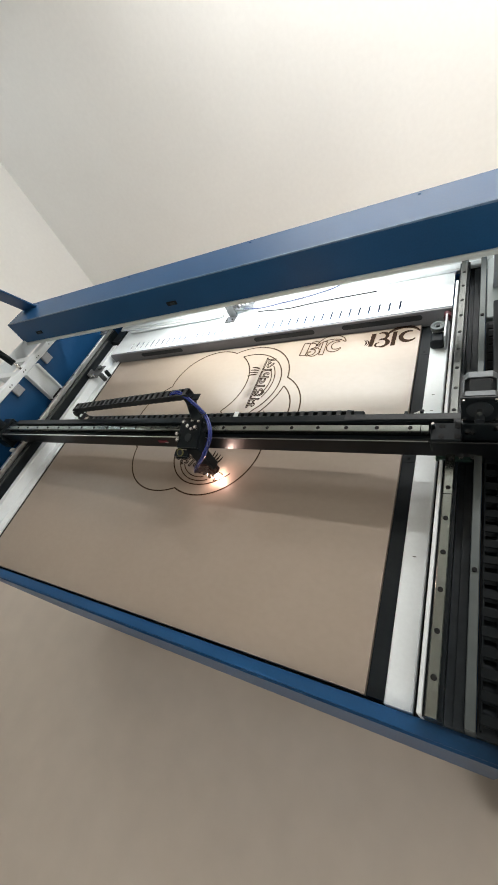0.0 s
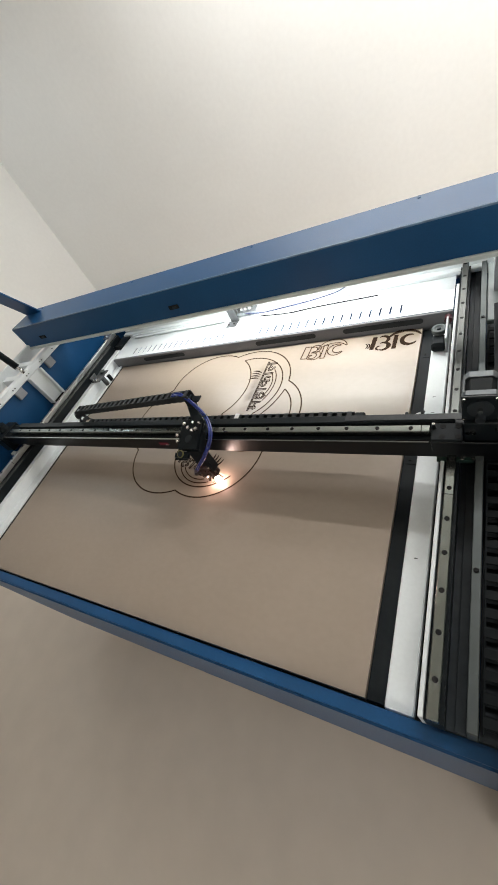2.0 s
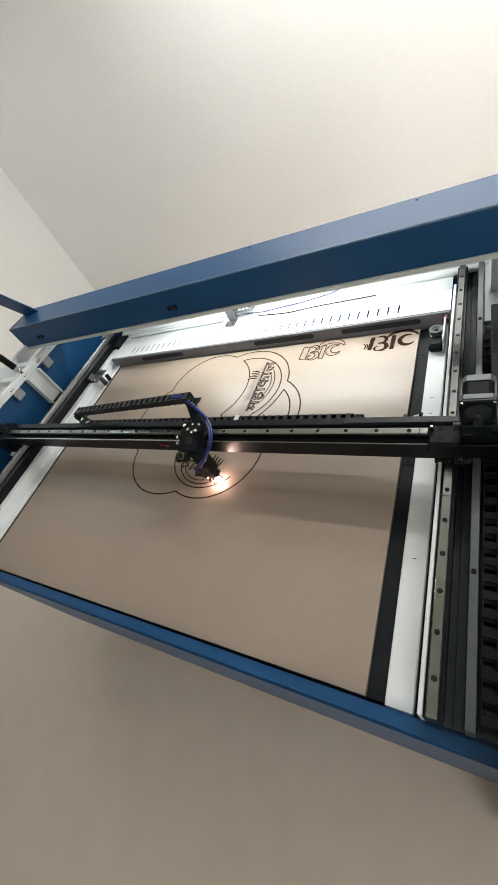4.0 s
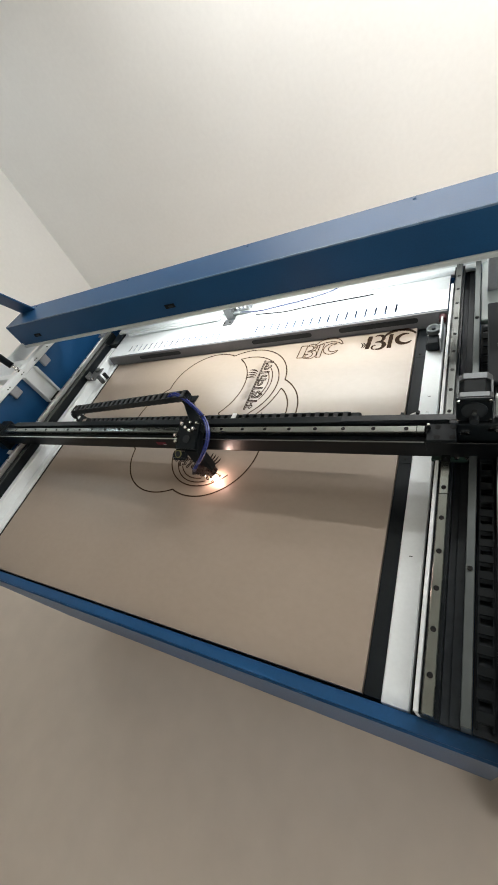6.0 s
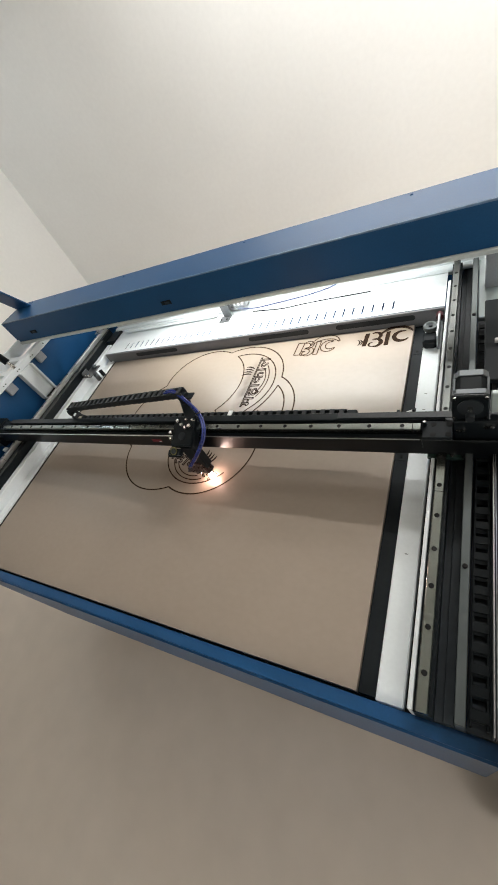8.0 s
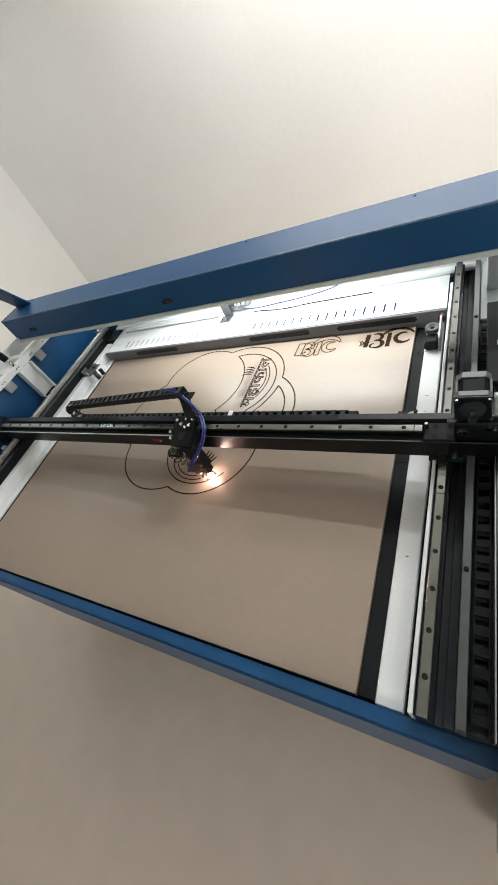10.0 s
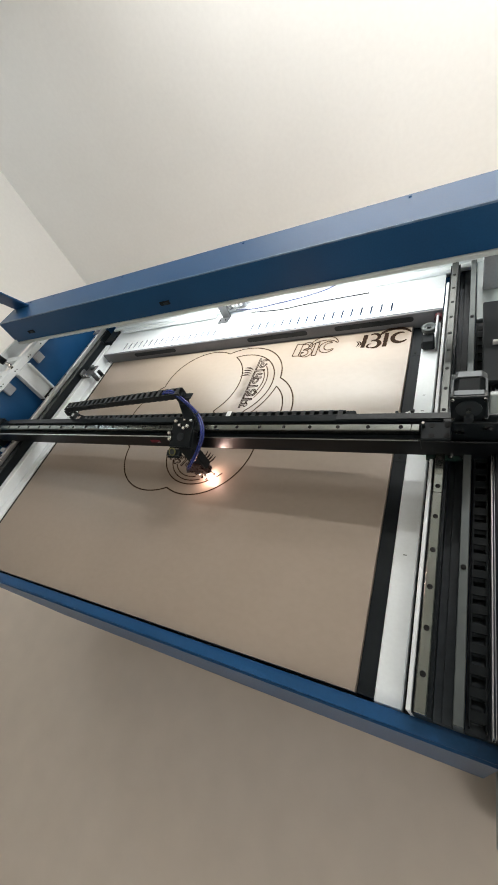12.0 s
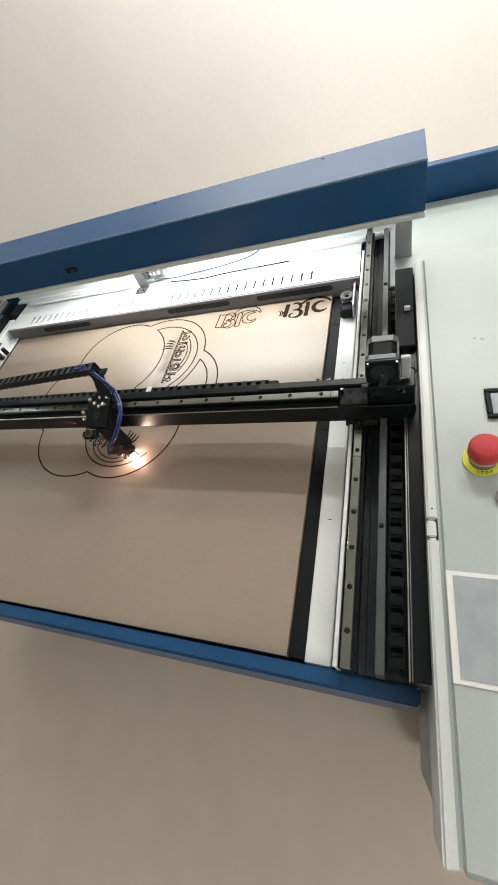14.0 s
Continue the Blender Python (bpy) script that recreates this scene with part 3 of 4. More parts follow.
    part("hose_tie", tube([(-0.612, 0.512, 1.064), (-0.602, 0.500, 1.062), (-0.592, 0.500, 1.056), (-0.588, 0.508, 1.056)], 0.0014, 6, 3), BLACK_MATT, h)
    solid("spark", lathe([(0.001, -0.002), (0.0058, 0.001), (0.0068, 0.0045), (0.005, 0.009), (0.001, 0.0115)], (-0.6155, 0.434, 0.8825), 16), SPARK,
          "white hot glowing spark on the board", "spark")


laser_head()


# ---- board with cut drawing ----
def arc3(p, q, r, n=28):
    """Points of the arc from p over q to r."""
    (ax, ay), (bx, by), (cx, cy) = p, q, r
    d = 2 * (ax * (by - cy) + bx * (cy - ay) + cx * (ay - by))
    ux = ((ax * ax + ay * ay) * (by - cy) + (bx * bx + by * by) * (cy - ay) + (cx * cx + cy * cy) * (ay - by)) / d
    uy = ((ax * ax + ay * ay) * (cx - bx) + (bx * bx + by * by) * (ax - cx) + (cx * cx + cy * cy) * (bx - ax)) / d
    rad = math.hypot(ax - ux, ay - uy)
    a, b, c = (math.atan2(y - uy, x - ux) for x, y in (p, q, r))
    turn = (c - a) % (2 * math.pi)
    if (b - a) % (2 * math.pi) > turn:
        turn -= 2 * math.pi
    return [(ux + rad * math.cos(a + turn * k / n), uy + rad * math.sin(a + turn * k / n)) for k in range(n + 1)]


def ribbon(bm, pts, width, taper=False, z=SHEET):
    """A thin charred line with a little height along pts."""
    rows = []
    n = len(pts) - 1
    for k, (x, y) in enumerate(pts):
        dx, dy = pts[min(k + 1, n)][0] - pts[max(k - 1, 0)][0], pts[min(k + 1, n)][1] - pts[max(k - 1, 0)][1]
        s = math.hypot(dx, dy) or 1
        w = width / 2 * (max(0.15, math.sin(math.pi * (0.08 + 0.84 * k / n))) if taper else 1)
        w *= 1 + 0.18 * noise.noise((x * 90, y * 90, 0))
        ox, oy = -dy / s * w, dx / s * w
        rows.append([bm.verts.new((x + ox, y + oy, z - 0.001)), bm.verts.new((x + ox * 0.8, y + oy * 0.8, z + 0.0006)),
                     bm.verts.new((x - ox * 0.8, y - oy * 0.8, z + 0.0006)), bm.verts.new((x - ox, y - oy, z - 0.001))])
    for a, b in zip(rows, rows[1:]):
        for j in range(3):
            bm.faces.new((a[j], a[j + 1], b[j + 1], b[j]))
    return bm


def outline_text(body, start, end, height, thick):
    """Outlined lettering laid flat on the board, hanging from the line between start and end."""
    cu = bpy.data.curves.new("lettering", "FONT")
    cu.body, cu.size, cu.resolution_u = body, 0.06, 3
    cu.fill_mode, cu.bevel_depth, cu.bevel_resolution = "NONE", thick, 0
    ob = bpy.data.objects.new("lettering", cu)
    scene.collection.objects.link(ob)
    bpy.context.view_layer.update()
    me = bpy.data.meshes.new_from_object(ob.evaluated_get(bpy.context.evaluated_depsgraph_get()))
    bpy.data.objects.remove(ob)
    bpy.data.curves.remove(cu)
    me.materials.clear()
    me.materials.append(CHAR)
    xs, ys = [v.co.x for v in me.vertices], [v.co.y for v in me.vertices]
    long = math.dist(start, end) / (max(xs) - min(xs))
    tall = height / (max(ys) - min(ys))
    turn = math.atan2(end[1] - start[1], end[0] - start[0])
    me.transform(Matrix.Translation((*start, SHEET + 0.0002)) @ Matrix.Rotation(turn, 4, "Z") @ Matrix.Diagonal((long, tall, 0.6, 1))
                 @ Matrix.Translation((-min(xs), -max(ys), 0)))
    return me


def board():
    b = thing("mdf_board", (-0.777, 0.52, 0.862), "light brown fibreboard sheet with laser-cut cloud outlines", "board")
    bm = box(-1.3880, -0.1665, 0.062, 0.975, 0.862, SHEET, 0.0006)
    for v in bm.verts:
        if v.co.x < -1:
            v.co.x += 0.035 * (0.97 - v.co.y)
    part("sheet", bm, MDF, b)
    outline = [
        ((-0.985, 0.797), (-0.930, 0.928), (-0.765, 0.944)), ((-0.765, 0.944), (-0.640, 0.954), (-0.525, 0.802)),
        ((-0.525, 0.802), (-0.452, 0.685), (-0.520, 0.530)), ((-0.520, 0.530), (-0.605, 0.391), (-0.745, 0.389)),
        ((-0.745, 0.389), (-0.875, 0.385), (-0.981, 0.523)), ((-0.981, 0.523), (-1.059, 0.680), (-0.985, 0.797)),
    ]
    # crescents of the three badges
    badges = [
        ((-0.729, 0.921), (-0.667, 0.790), (-0.715, 0.672)), ((-0.729, 0.921), (-0.584, 0.880), (-0.600, 0.672)), ((-0.600, 0.672), (-0.652, 0.640), (-0.715, 0.672)),
        ((-0.527, 0.766), (-0.482, 0.675), (-0.505, 0.585)), ((-0.505, 0.585), (-0.552, 0.538), (-0.640, 0.545)), ((-0.527, 0.766), (-0.545, 0.712), (-0.600, 0.640)),
        ((-0.810, 0.522), (-0.720, 0.412), (-0.585, 0.448)),
    ]
    # fine double curves that frame the lettering
    curls = [
        ((-0.592, 0.860), (-0.571, 0.800), (-0.590, 0.722)), ((-0.601, 0.848), (-0.582, 0.800), (-0.600, 0.735)),
        ((-0.773, 0.482), (-0.728, 0.430), (-0.648, 0.424)), ((-0.751, 0.468), (-0.713, 0.436), (-0.665, 0.432)),
        ((-0.510, 0.612), (-0.556, 0.552), (-0.625, 0.556)), ((-0.524, 0.612), (-0.560, 0.566), (-0.612, 0.568)),
    ]
    for lines, w in ((outline, 0.0037), (badges, 0.0035), (curls, 0.0030)):
        for a in lines:
            line = part("cut_line", ribbon(bmesh.new(), arc3(*a), w), CHAR, b, "dark charred cut line")
            part("scorch", ribbon(bmesh.new(), arc3(*a), w * 1.8, z=SHEET - 0.0004), SCORCH, line, "brown scorched edge")
    # the same outlined word hangs from a line in each badge
    for start, end, height in (((-0.806, 0.522), (-0.604, 0.444), 0.036), ((-0.630, 0.682), (-0.630, 0.902), 0.046), ((-0.655, 0.588), (-0.530, 0.634), 0.034)):
        tagged(put_under(new("cut_lettering", outline_text("महाकाल", start, end, height, 0.0016)), b), "outlined charred lettering")
    # two ornamental words of one shape: an outlined one and a filled one
    strokes = [((-0.5030, 0.896), (-0.5012, 0.924), (-0.4995, 0.952), 0.0210, False), ((-0.4860, 0.949), (-0.4620, 0.943), (-0.4770, 0.922), 0.0120, True),
               ((-0.4820, 0.921), (-0.4570, 0.906), (-0.4800, 0.893), 0.0130, True), ((-0.4800, 0.893), (-0.4900, 0.902), (-0.4790, 0.909), 0.0065, True),
               ((-0.4420, 0.891), (-0.4412, 0.921), (-0.4405, 0.951), 0.0135, False), ((-0.4640, 0.936), (-0.4230, 0.967), (-0.3750, 0.942), 0.0185, True),
               ((-0.3930, 0.944), (-0.4180, 0.912), (-0.3850, 0.914), 0.0155, True)]
    for p, q, r, w, taper in strokes:
        p, q, r = ((x + 0.207, y + 0.008) for x, y in (p, q, r))
        w = min(w, 0.0145)
        part("cut_stroke", ribbon(bmesh.new(), arc3(p, q, r), w, taper), CHAR, b, "dark burnt ornamental stroke")
        part("scorch", ribbon(bmesh.new(), arc3(p, q, r), w + 0.004, taper, z=SHEET - 0.0004), SCORCH, b, "brown scorched edge")
    for x in (-0.3150, -0.3085):
        part("cut_stroke", ribbon(bmesh.new(), arc3((x, 0.911), (x + 0.005, 0.922), (x - 0.003, 0.934)), 0.0048, True), CHAR, b, "small burnt comma stroke")
    for p, q, r, wide, taper in strokes:
        pts = arc3(p, q, r)
        n = len(pts) - 1
        sides = [[], []]
        for k, (x, y) in enumerate(pts):
            dx, dy = pts[min(k + 1, n)][0] - pts[max(k - 1, 0)][0], pts[min(k + 1, n)][1] - pts[max(k - 1, 0)][1]
            w = wide / 2 * (math.sin(math.pi * (0.06 + 0.88 * k / n)) if taper else 1) / math.hypot(dx, dy)
            sides[0].append((x - dy * w, y + dx * w))
            sides[1].append((x + dy * w, y - dx * w))
        line = sides[0] + sides[1][::-1] + sides[0][:1]
        cut = part("cut_stroke", ribbon(bmesh.new(), line, 0.0028), CHAR, b, "outlined burnt ornamental stroke")
        part("scorch", ribbon(bmesh.new(), line, 0.0065, z=SHEET - 0.0004), SCORCH, cut, "brown scorched edge")
    # little flame strokes beside the letters
    for (ox, oy, ang) in ((-0.638, 0.836, 172), (-0.664, 0.478, 62), (-0.566, 0.628, 112)):
        for k in range(4):
            a = math.radians(ang + 7 * (k - 1.5))
            x, y = ox + 0.0085 * (k - 1.5) * math.cos(math.radians(ang + 90)), oy + 0.0085 * (k - 1.5) * math.sin(math.radians(ang + 90))
            mid = (x + 0.020 * math.cos(a) + 0.004 * math.sin(a), y + 0.020 * math.sin(a) - 0.004 * math.cos(a))
            part("cut_stroke", ribbon(bmesh.new(), arc3((x, y), mid, (x + 0.036 * math.cos(a), y + 0.036 * math.sin(a)), 10), 0.0062, True), CHAR, b, "burnt flame-shaped stroke")


board()


# ---- rear vent panel ----
def rear_panel():
    p = thing("rear_vent_panel", (-0.75, 1.07, 0.86), "white powder-coated rear panel with rows of vent slots", "vent panel")
    z0, z1, y0, y1 = 0.9200, 0.9210, 0.986, 1.160
    bm = bmesh.new()
    xs = [-1.312 + 0.0290 * k for k in range(17)] + [-0.688 + 0.0290 * k for k in range(17)]
    sy0, sy1, half = 1.003, 1.043, 0.0025
    add_box(bm, -1.42, -0.090, y0, sy0, z0, z1)
    add_box(bm, -1.42, -0.090, sy1, y1, z0, z1)
    edges = [-1.42] + [e for x in xs for e in (x - half, x + half)] + [-0.090]
    for a, c in zip(edges[0::2], edges[1::2]):
        add_box(bm, a, c, sy0, sy1, z0, z1)
    part("top_plate", bm, WHITE, p)
    part("slot_backing", box(-1.40, -0.10, 0.990, 1.05, 0.810, 0.815), HOLE, p)
    # front face is a darker grey than the white top plate
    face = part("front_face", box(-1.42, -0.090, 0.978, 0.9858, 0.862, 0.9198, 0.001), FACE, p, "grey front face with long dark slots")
    for x0, x1 in ((-1.241, -1.021), (-0.697, -0.477), (-0.388, -0.163)):
        bm, r = bmesh.new(), 0.0085
        ring = [(x1 - r + r * math.sin(a * math.pi / 8), 0.9025 + r * math.cos(a * math.pi / 8)) for a in range(9)]
        ring += [(x0 + r - r * math.sin(a * math.pi / 8), 0.9025 - r * math.cos(a * math.pi / 8)) for a in range(9)]
        front, back = ([bm.verts.new((x, y, z)) for x, z in ring] for y in (0.9768, 0.9779))
        bm.faces.new(front)
        for k in range(len(ring)):
            bm.faces.new((front[k - 1], front[k], back[k], back[k - 1]))
        part("long_slot", bm, DARK, face, "dark rounded slot")
    part("back_wall", box(-1.46, 0.0, 1.1605, 1.170, 0.90, 1.06, 0.001), WHITE, p)
    part("back_ledge", box(-1.46, -0.02, 1.138, 1.1600, 0.9215, 0.936, 0.003), WHITE, p)
    part("cable_duct", box(-1.385, -0.875, 1.110, 1.132, 0.9215, 0.939, 0.007, 3), WHITE, p, "rounded white duct")
    part("left_cheek", box(-1.474, -1.4205, 1.065, 1.158, 0.86, 0.928, 0.002), BLACK, p)
    # bracket and cable
    b = thing("lid_bracket", (-0.85, 1.09, 0.921), "grey angled metal lid bracket screwed to the panel", "bracket")
    foot = bmesh.new()
    add_box(foot, -0.856, -0.812, 1.076, 1.112, 0.9215, 0.9245, 0.001)
    add_box(foot, -0.842, -0.808, 1.106, 1.112, 0.9245, 0.990, 0.001)
    part("foot_plate", foot, BRACKET, b)
    part("arm", box(-0.845, -0.800, 1.1125, 1.160, 0.950, 0.992, 0.002), BRACKET, b)
    for x in (-0.848, -0.824):
        part("screw", cyl((x, 1.090, 0.9245), (x, 1.090, 0.927), 0.003, sides=10), HOLE, b)
    h = thing("hinge_block", (-0.79, 1.14, 0.93), "silver hinge block with bolts at the rear panel", "hinge")
    part("block", box(-0.792, -0.740, 1.125, 1.160, 0.940, 0.985, 0.003), ALU, h)
    for x in (-0.784, -0.767, -0.750):
        part("bolt", cyl((x, 1.125, 0.962), (x, 1.115, 0.962), 0.005, sides=12), CHROME, h)
    solid("cable", tube([(-0.78, 1.118, 0.942), (-0.70, 1.105, 0.941), (-0.62, 1.112, 0.941), (-0.52, 1.124, 0.941), (-0.44, 1.145, 0.941), (-0.40, 1.156, 0.950)], 0.0021), CABLE,
          "dark blue cable lying along the rear panel", "cable", smooth=True)
    solid("cable", tube([(-0.72, 1.112, 0.925), (-0.60, 1.098, 0.925), (-0.50, 1.105, 0.925), (-0.30, 1.108, 0.925)], 0.0017), BLACK_MATT,
          "thin black cable lying on the rear panel", "cable", smooth=True)


rear_panel()


# ---- rollers ----
def rollers():
    r = thing("guide_roller", (-0.118, 0.92, 0.88), "dark steel guide pulley on a black bracket", "pulley")
    part("bracket", box(-0.136, -0.102, 0.862, 0.905, 0.8805, 0.908, 0.006), BLACK_MATT, r)
    part("wheel", lathe([(0.017, 0), (0.018, 0.002), (0.0145, 0.004), (0.0145, 0.008), (0.018, 0.010), (0.017, 0.012), (0.010, 0.012), (0.009, 0.009)], (-0.119, 0.912, 0.9085)), ALU_GREY, r, smooth=True)
    part("hub", cyl((-0.119, 0.912, 0.908), (-0.119, 0.912, 0.922), 0.005), DARK, r)
    part("mount", box(-0.103, -0.098, 0.86, 0.95, 0.8805, 0.925, 0.001), ALU, r)
    part("nut", cyl((-0.104, 0.880, 0.900), (-0.112, 0.880, 0.900), 0.005, sides=6), CHROME, r)
    t = thing("tensioner", (-0.098, 0.975, 0.88), "dark red knob at the end of the beam", "knob")
    part("knob", cyl((-0.101, 0.976, 0.905), (-0.101, 0.960, 0.905), 0.0095), DARKRED, t)
    l = thing("guide_roller", (-1.43, 0.87, 0.9165), "steel guide roller with black knob on the white beam", "roller")
    part("base", box(-1.455, -1.404, 0.842, 0.915, 0.9165, 0.9205, 0.001), BRACKET, l)
    part("bracket", box(-1.453, -1.447, 0.846, 0.880, 0.9207, 0.938, 0.001), BRACKET, l)
    part("cylinder", cyl((-1.396, 0.862, 0.8865), (-1.396, 0.862, 0.920), 0.0095, sides=24), CAST, l, "turned steel barrel", smooth=True)
    part("pulley", lathe([(0.008, 0), (0.0125, 0.001), (0.0100, 0.004), (0.0125, 0.007), (0.008, 0.008), (0.003, 0.008)], (-1.426, 0.900, 0.9215), 24), ALU_GREY, l, smooth=True)
    part("pulley_pin", cyl((-1.426, 0.900, 0.9207), (-1.426, 0.900, 0.934), 0.003, sides=12), CHROME, l)
    part("knob", cyl((-1.390, 0.888, 0.8865), (-1.390, 0.888, 0.912), 0.009, sides=6), BLACK_MATT, l, "black hexagon knob")
    for x, y in ((-1.438, 0.852), (-1.420, 0.850)):
        part("bolt", cyl((x, y, 0.9207), (x, y, 0.930), 0.0058, sides=8), CHROME, l)
    w = thing("wire_end", (-0.13, 0.56, 0.95), "white wire stub sticking out behind gantry", "wire")
    part("wire", tube([(-0.144, 0.552, 0.978), (-0.134, 0.555, 0.981), (-0.122, 0.558, 0.985)], 0.0032), WHITE_PLASTIC, w)
    part("tip", cyl((-0.121, 0.5580, 0.981), (-0.118, 0.5588, 0.990), 0.0038), BLACK_MATT, w)
    part("holder", box(-0.152, -0.1462, 0.541, 0.563, 0.960, 0.984), BLACK_MATT, w)


rollers()


# ---- lid ----
def lid():
    l = thing("lid", (-0.85, 0.95, 1.095), "raised blue powder-coated lid rail with a pale lower trim", "lid")
    x0, x1 = -1.750, 0.060
    part("front_fold", box(x0, x1, 0.908, 0.912, 1.100, 1.196, 0.001), BLUE, l)
    part("top_fold", box(x0, x1, 0.9125, 1.050, 1.192, 1.196, 0.001), BLUE, l)
    part("rear_fold", box(x0, x1, 1.046, 1.050, 1.166, 1.1915, 0.001), BLUE, l)
    part("lower_trim", box(x0, x1, 0.902, 0.9125, 1.088, 1.0995, 0.002), LIP, l, "pale metal lower trim")
    bm = bmesh.new()
    add_box(bm, -0.05, 0.05, -0.004, 0.004, 0.0, 0.50, 0.002)
    bm.transform(Matrix.Translation((x0 + 0.05, 1.016, 1.19)) @ Matrix.Rotation(math.radians(30), 4, "X"))
    part("side_stile", bm, BLUE, l)
    # highlight on the fold is put into this edge's colour
    part("fold_edge", cyl((x0, 0.9105, 1.1945), (x1, 0.9105, 1.1945), 0.0028, sides=16), FOLD_GLINT, l, "pale fold edge with painted highlight", smooth=True)
    part("end_plate", box(x0 - 0.003, x0 - 0.0005, 0.906, 1.050, 1.098, 1.197, 0.001), BLUE, l)
    for x in (-1.66, -1.50, -1.10, -0.60, -0.15):
        part("fold_screw", lathe([(0.004, 0), (0.0035, 0.002), (0.001, 0.0026)], (x, 1.035, 1.196), 12), BLUE, l)
    for x in (-1.60, -0.87):
        bm = bmesh.new()
        add_box(bm, x - 0.020, x + 0.020, 0.9045, 0.9075, 1.128, 1.142, 0.001)
        part("latch_slot", bm, HOLE, l, "dark latch slot")
        part("latch", box(x - 0.004, x + 0.014, 0.9025, 0.9043, 1.131, 1.138), DARK, l)
    part("support_post", box(0.000, 0.040, 1.020, 1.045, 0.9305, 1.166, 0.002), GREYFACE, l)
    f = thing("led_fixture", (-0.63, 0.998, 1.1915), "white led strip under the lid rail", "led strip")
    part("housing", box(-1.06, -0.20, 1.012, 1.0455, 1.1855, 1.1915, 0.001), WHITE_PLASTIC, f)
    part("tube", box(-1.04, -0.22, 1.022, 1.038, 1.1795, 1.1852, 0.001), TUBE, f, "lit strip")
    s = thing("gas_strut", (-1.69, 0.74, 1.09), "black gas strut with a chrome ball end", "gas strut")
    part("ball", lathe([(0.003, -0.010), (0.006, -0.007), (0.0095, 0), (0.006, 0.008), (0.003, 0.010)], (-1.612, 0.738, 1.102), 16), CHROME, s, smooth=True)
    part("rod", cyl((-1.612, 0.738, 1.104), (-1.620, 0.738, 1.120), 0.005), CHROME, s, "chrome rod")
    part("cylinder", cyl((-1.620, 0.738, 1.120), (-1.760, 0.745, 1.420), 0.013, sides=20), BLACK, s, smooth=True)
    part("ball_mount", box(-1.622, -1.602, 0.728, 0.748, 1.090, 1.0925), CHROME, s)


lid()


# ---- control panel ----
def flat_letter(body, size, thick):
    """One printed letter, centred, lying flat."""
    cu = bpy.data.curves.new("letter", "FONT")
    cu.body, cu.size, cu.extrude, cu.align_x, cu.align_y, cu.resolution_u = body, size, thick, "CENTER", "CENTER", 3
    ob = bpy.data.objects.new("letter", cu)
    scene.collection.objects.link(ob)
    bpy.context.view_layer.update()
    me = bpy.data.meshes.new_from_object(ob.evaluated_get(bpy.context.evaluated_depsgraph_get()))
    bpy.data.objects.remove(ob)
    bpy.data.curves.remove(cu)
    me.materials.clear()
    me.materials.append(DARK)
    return me


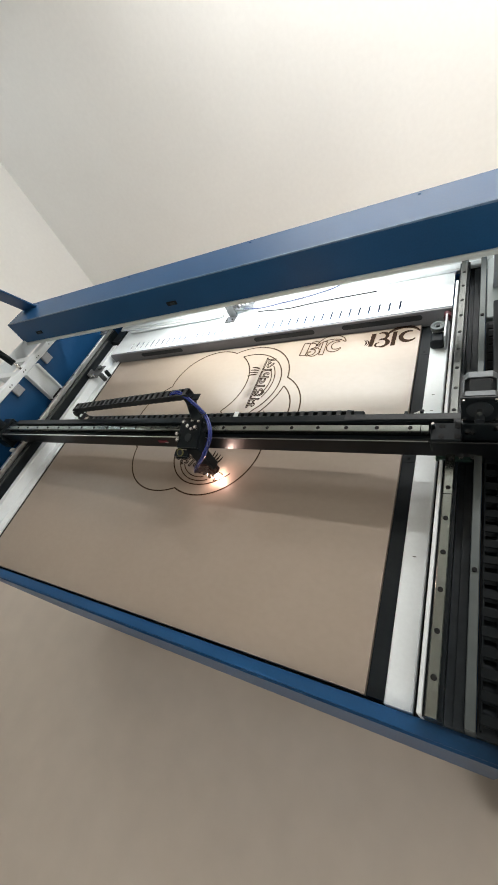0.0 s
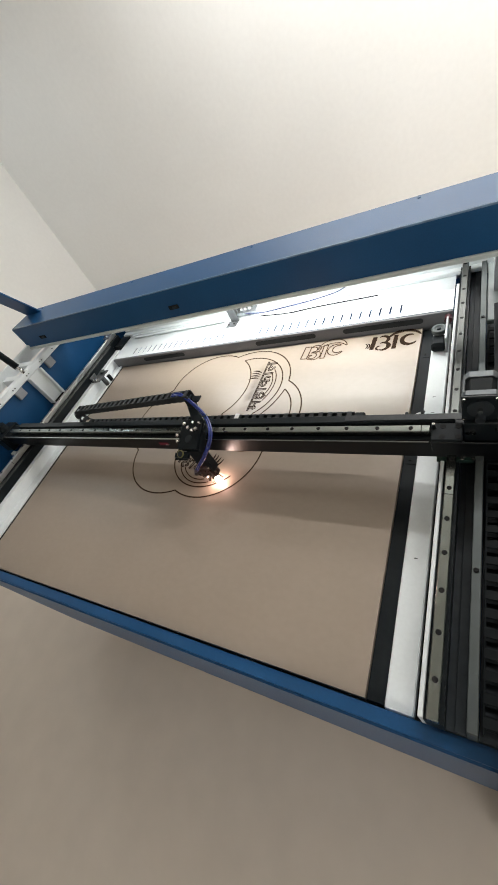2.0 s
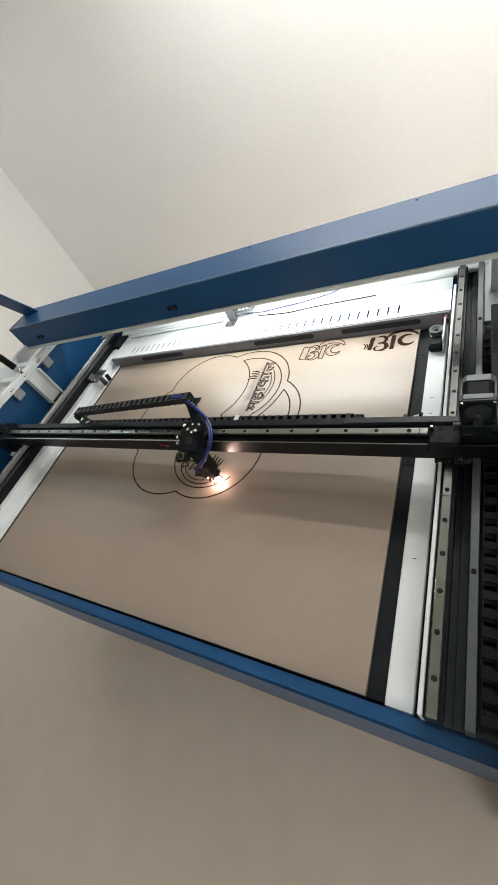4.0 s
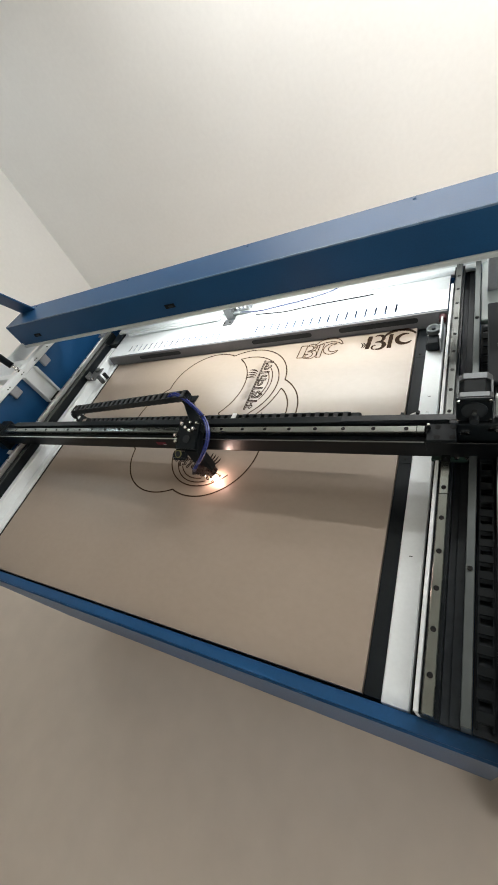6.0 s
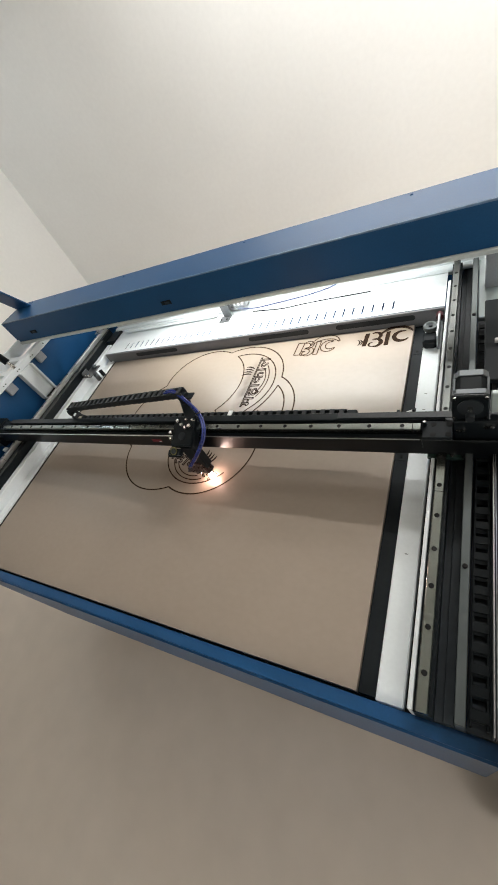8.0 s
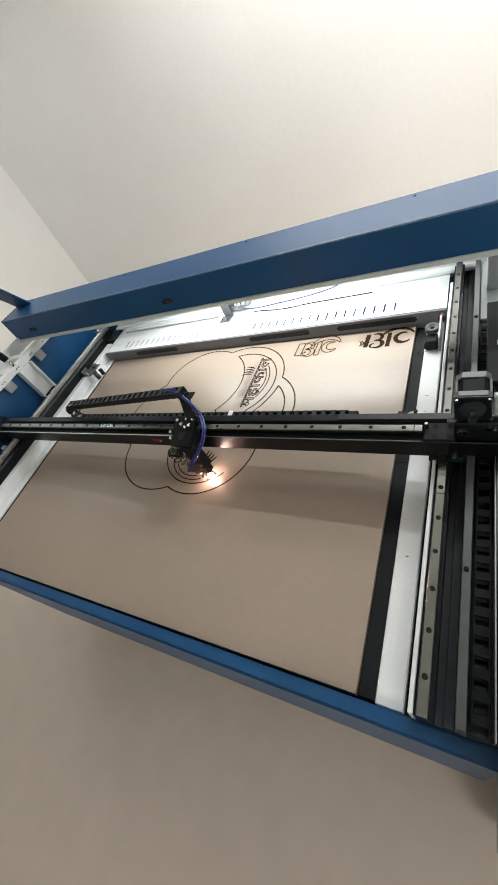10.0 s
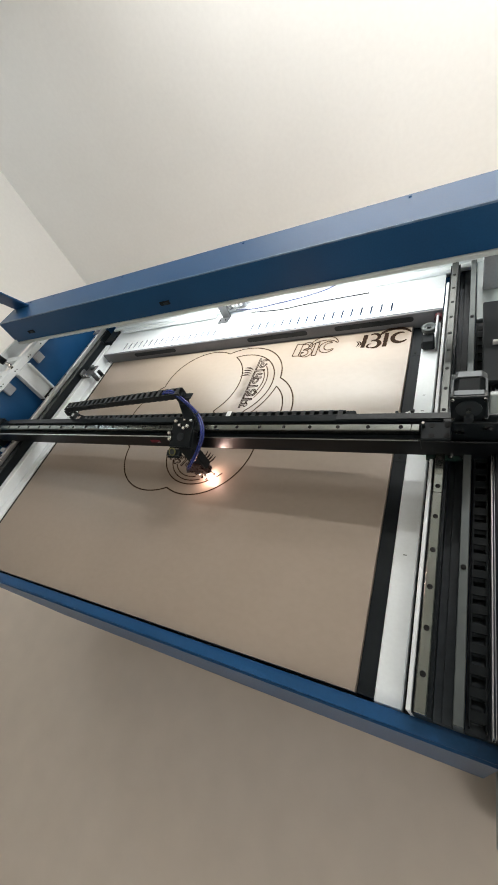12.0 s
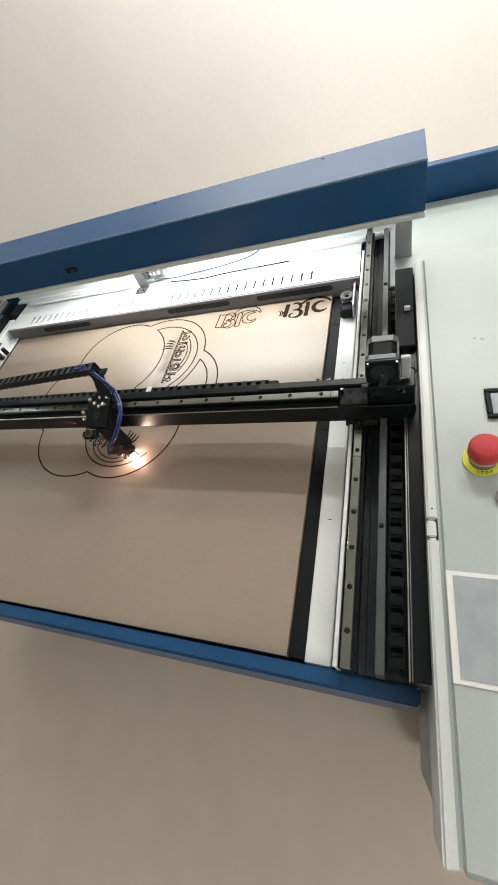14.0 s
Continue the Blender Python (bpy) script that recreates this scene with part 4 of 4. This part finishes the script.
def control_panel():
    c = thing("control_panel", (0.2, 0.3, 0.10), "pale grey powder-coated control cabinet with raised lip", "control panel")
    part("body", box(0.056, 0.62, -0.10, 0.90, 0.10, 0.9995, 0.006, 3), PANEL, c)
    lip = part("lip", box(0.0412, 0.0555, 0.262, 0.90, 0.86, 1.000, 0.003, 2), LIP, c, "raised white lip")
    part("lip_low", box(0.0412, 0.0535, 0.236, 0.2605, 0.86, 0.999, 0.002, 2), LIP, c)
    part("lip_near", box(0.0412, 0.0555, -0.10, 0.2345, 0.86, 1.000, 0.003, 2), LIP, c, "raised white lip")
    part("lip_screw", lathe([(0.0012, 0), (0.0012, 0.0006)], (0.0490, 0.278, 1.000), 10), HOLE, lip)
    for x in (0.10, 0.56):
        for y in (-0.04, 0.84):
            part("foot", cyl((x, y, 0), (x, y, 0.10), 0.03, 0.025), BLACK_MATT, c)
    for x, y, r in ((0.148, 0.620, 0.004), (0.136, 0.624, 0.003)):
        part("smudge", lathe([(r, 0), (r * 0.8, 0.0003)], (x, y, 0.9996), 14), GREYFACE, c, "faint grey smudge")
    e = thing("emergency_stop", (0.118, 0.362, 1.0), "red mushroom emergency stop on a yellow-green disc", "stop button")
    disc = part("disc", lathe([(0.0275, 0.0), (0.0275, 0.002), (0.0265, 0.003), (0.012, 0.003)], (0.1215, 0.361, 1.0), 40), YELLOW, e)
    for k, letter in enumerate("STOP"):
        a = math.radians(-112 + 15 * k)
        me = flat_letter(letter, 0.0052, 0.0003)
        me.transform(Matrix.Translation((0.1215 + 0.0232 * math.cos(a), 0.361 + 0.0232 * math.sin(a), 1.0031)) @ Matrix.Rotation(a + math.pi / 2, 4, "Z"))
        put_under(new("letter", me), disc)
    part("collar", lathe([(0.019, 0.003), (0.019, 0.012), (0.017, 0.014), (0.012, 0.014)], (0.1215, 0.361, 1.0), 36), ALU, e, "pale metal collar", smooth=True)
    part("cap", lathe([(0.013, 0.014), (0.0205, 0.017), (0.0225, 0.021), (0.0226, 0.034), (0.0212, 0.0385), (0.017, 0.0408), (0.003, 0.0415)], (0.1215, 0.362, 1.0), 40), RED, e, "dull red mushroom cap", smooth=True)
    d = thing("display", (0.17, 0.47, 1.0), "small black-framed grey display on the panel", "display")
    fr = bmesh.new()
    add_box(fr, 0.137, 0.240, 0.489, 0.497, 1.0, 1.006, 0.0015)
    add_box(fr, 0.137, 0.240, 0.437, 0.445, 1.0, 1.006, 0.0015)
    add_box(fr, 0.137, 0.145, 0.4455, 0.4885, 1.0, 1.006, 0.0015)
    add_box(fr, 0.231, 0.240, 0.4455, 0.4885, 1.0, 1.006, 0.0015)
    part("frame", fr, BLACK_MATT, d)
    part("screen", box(0.1455, 0.2305, 0.4457, 0.4883, 1.0, 1.003), SCREEN, d)
    k = thing("key_switch", (0.1455, 0.298, 1.0), "chrome ring key switch on the panel", "switch")
    part("ring", lathe([(0.015, 0), (0.015, 0.006), (0.013, 0.008), (0.009, 0.008), (0.008, 0.004)], (0.1455, 0.298, 1.0), 30), CHROME, k, smooth=True)
    part("barrel", cyl((0.1455, 0.298, 1.0), (0.1455, 0.298, 1.005), 0.0085), BLACK_MATT, k)
    solid("yellow_dot_sticker", lathe([(0.010, 0), (0.0097, 0.0005)], (0.1445, 0.273, 0.9997), 24), YELLOW, "small round yellow sticker on the panel", "sticker")
    p = thing("label_plate", (0.13, 0.14, 1.0), "grey label plate with pale border on the panel", "label plate")
    part("border", box(0.061, 0.260, 0.060, 0.190, 0.9997, 1.0012, 0.0005), WHITE_PLASTIC, p, "pale border")
    part("field", box(0.069, 0.252, 0.066, 0.184, 1.0013, 1.0020), SCREEN, p)


control_panel()
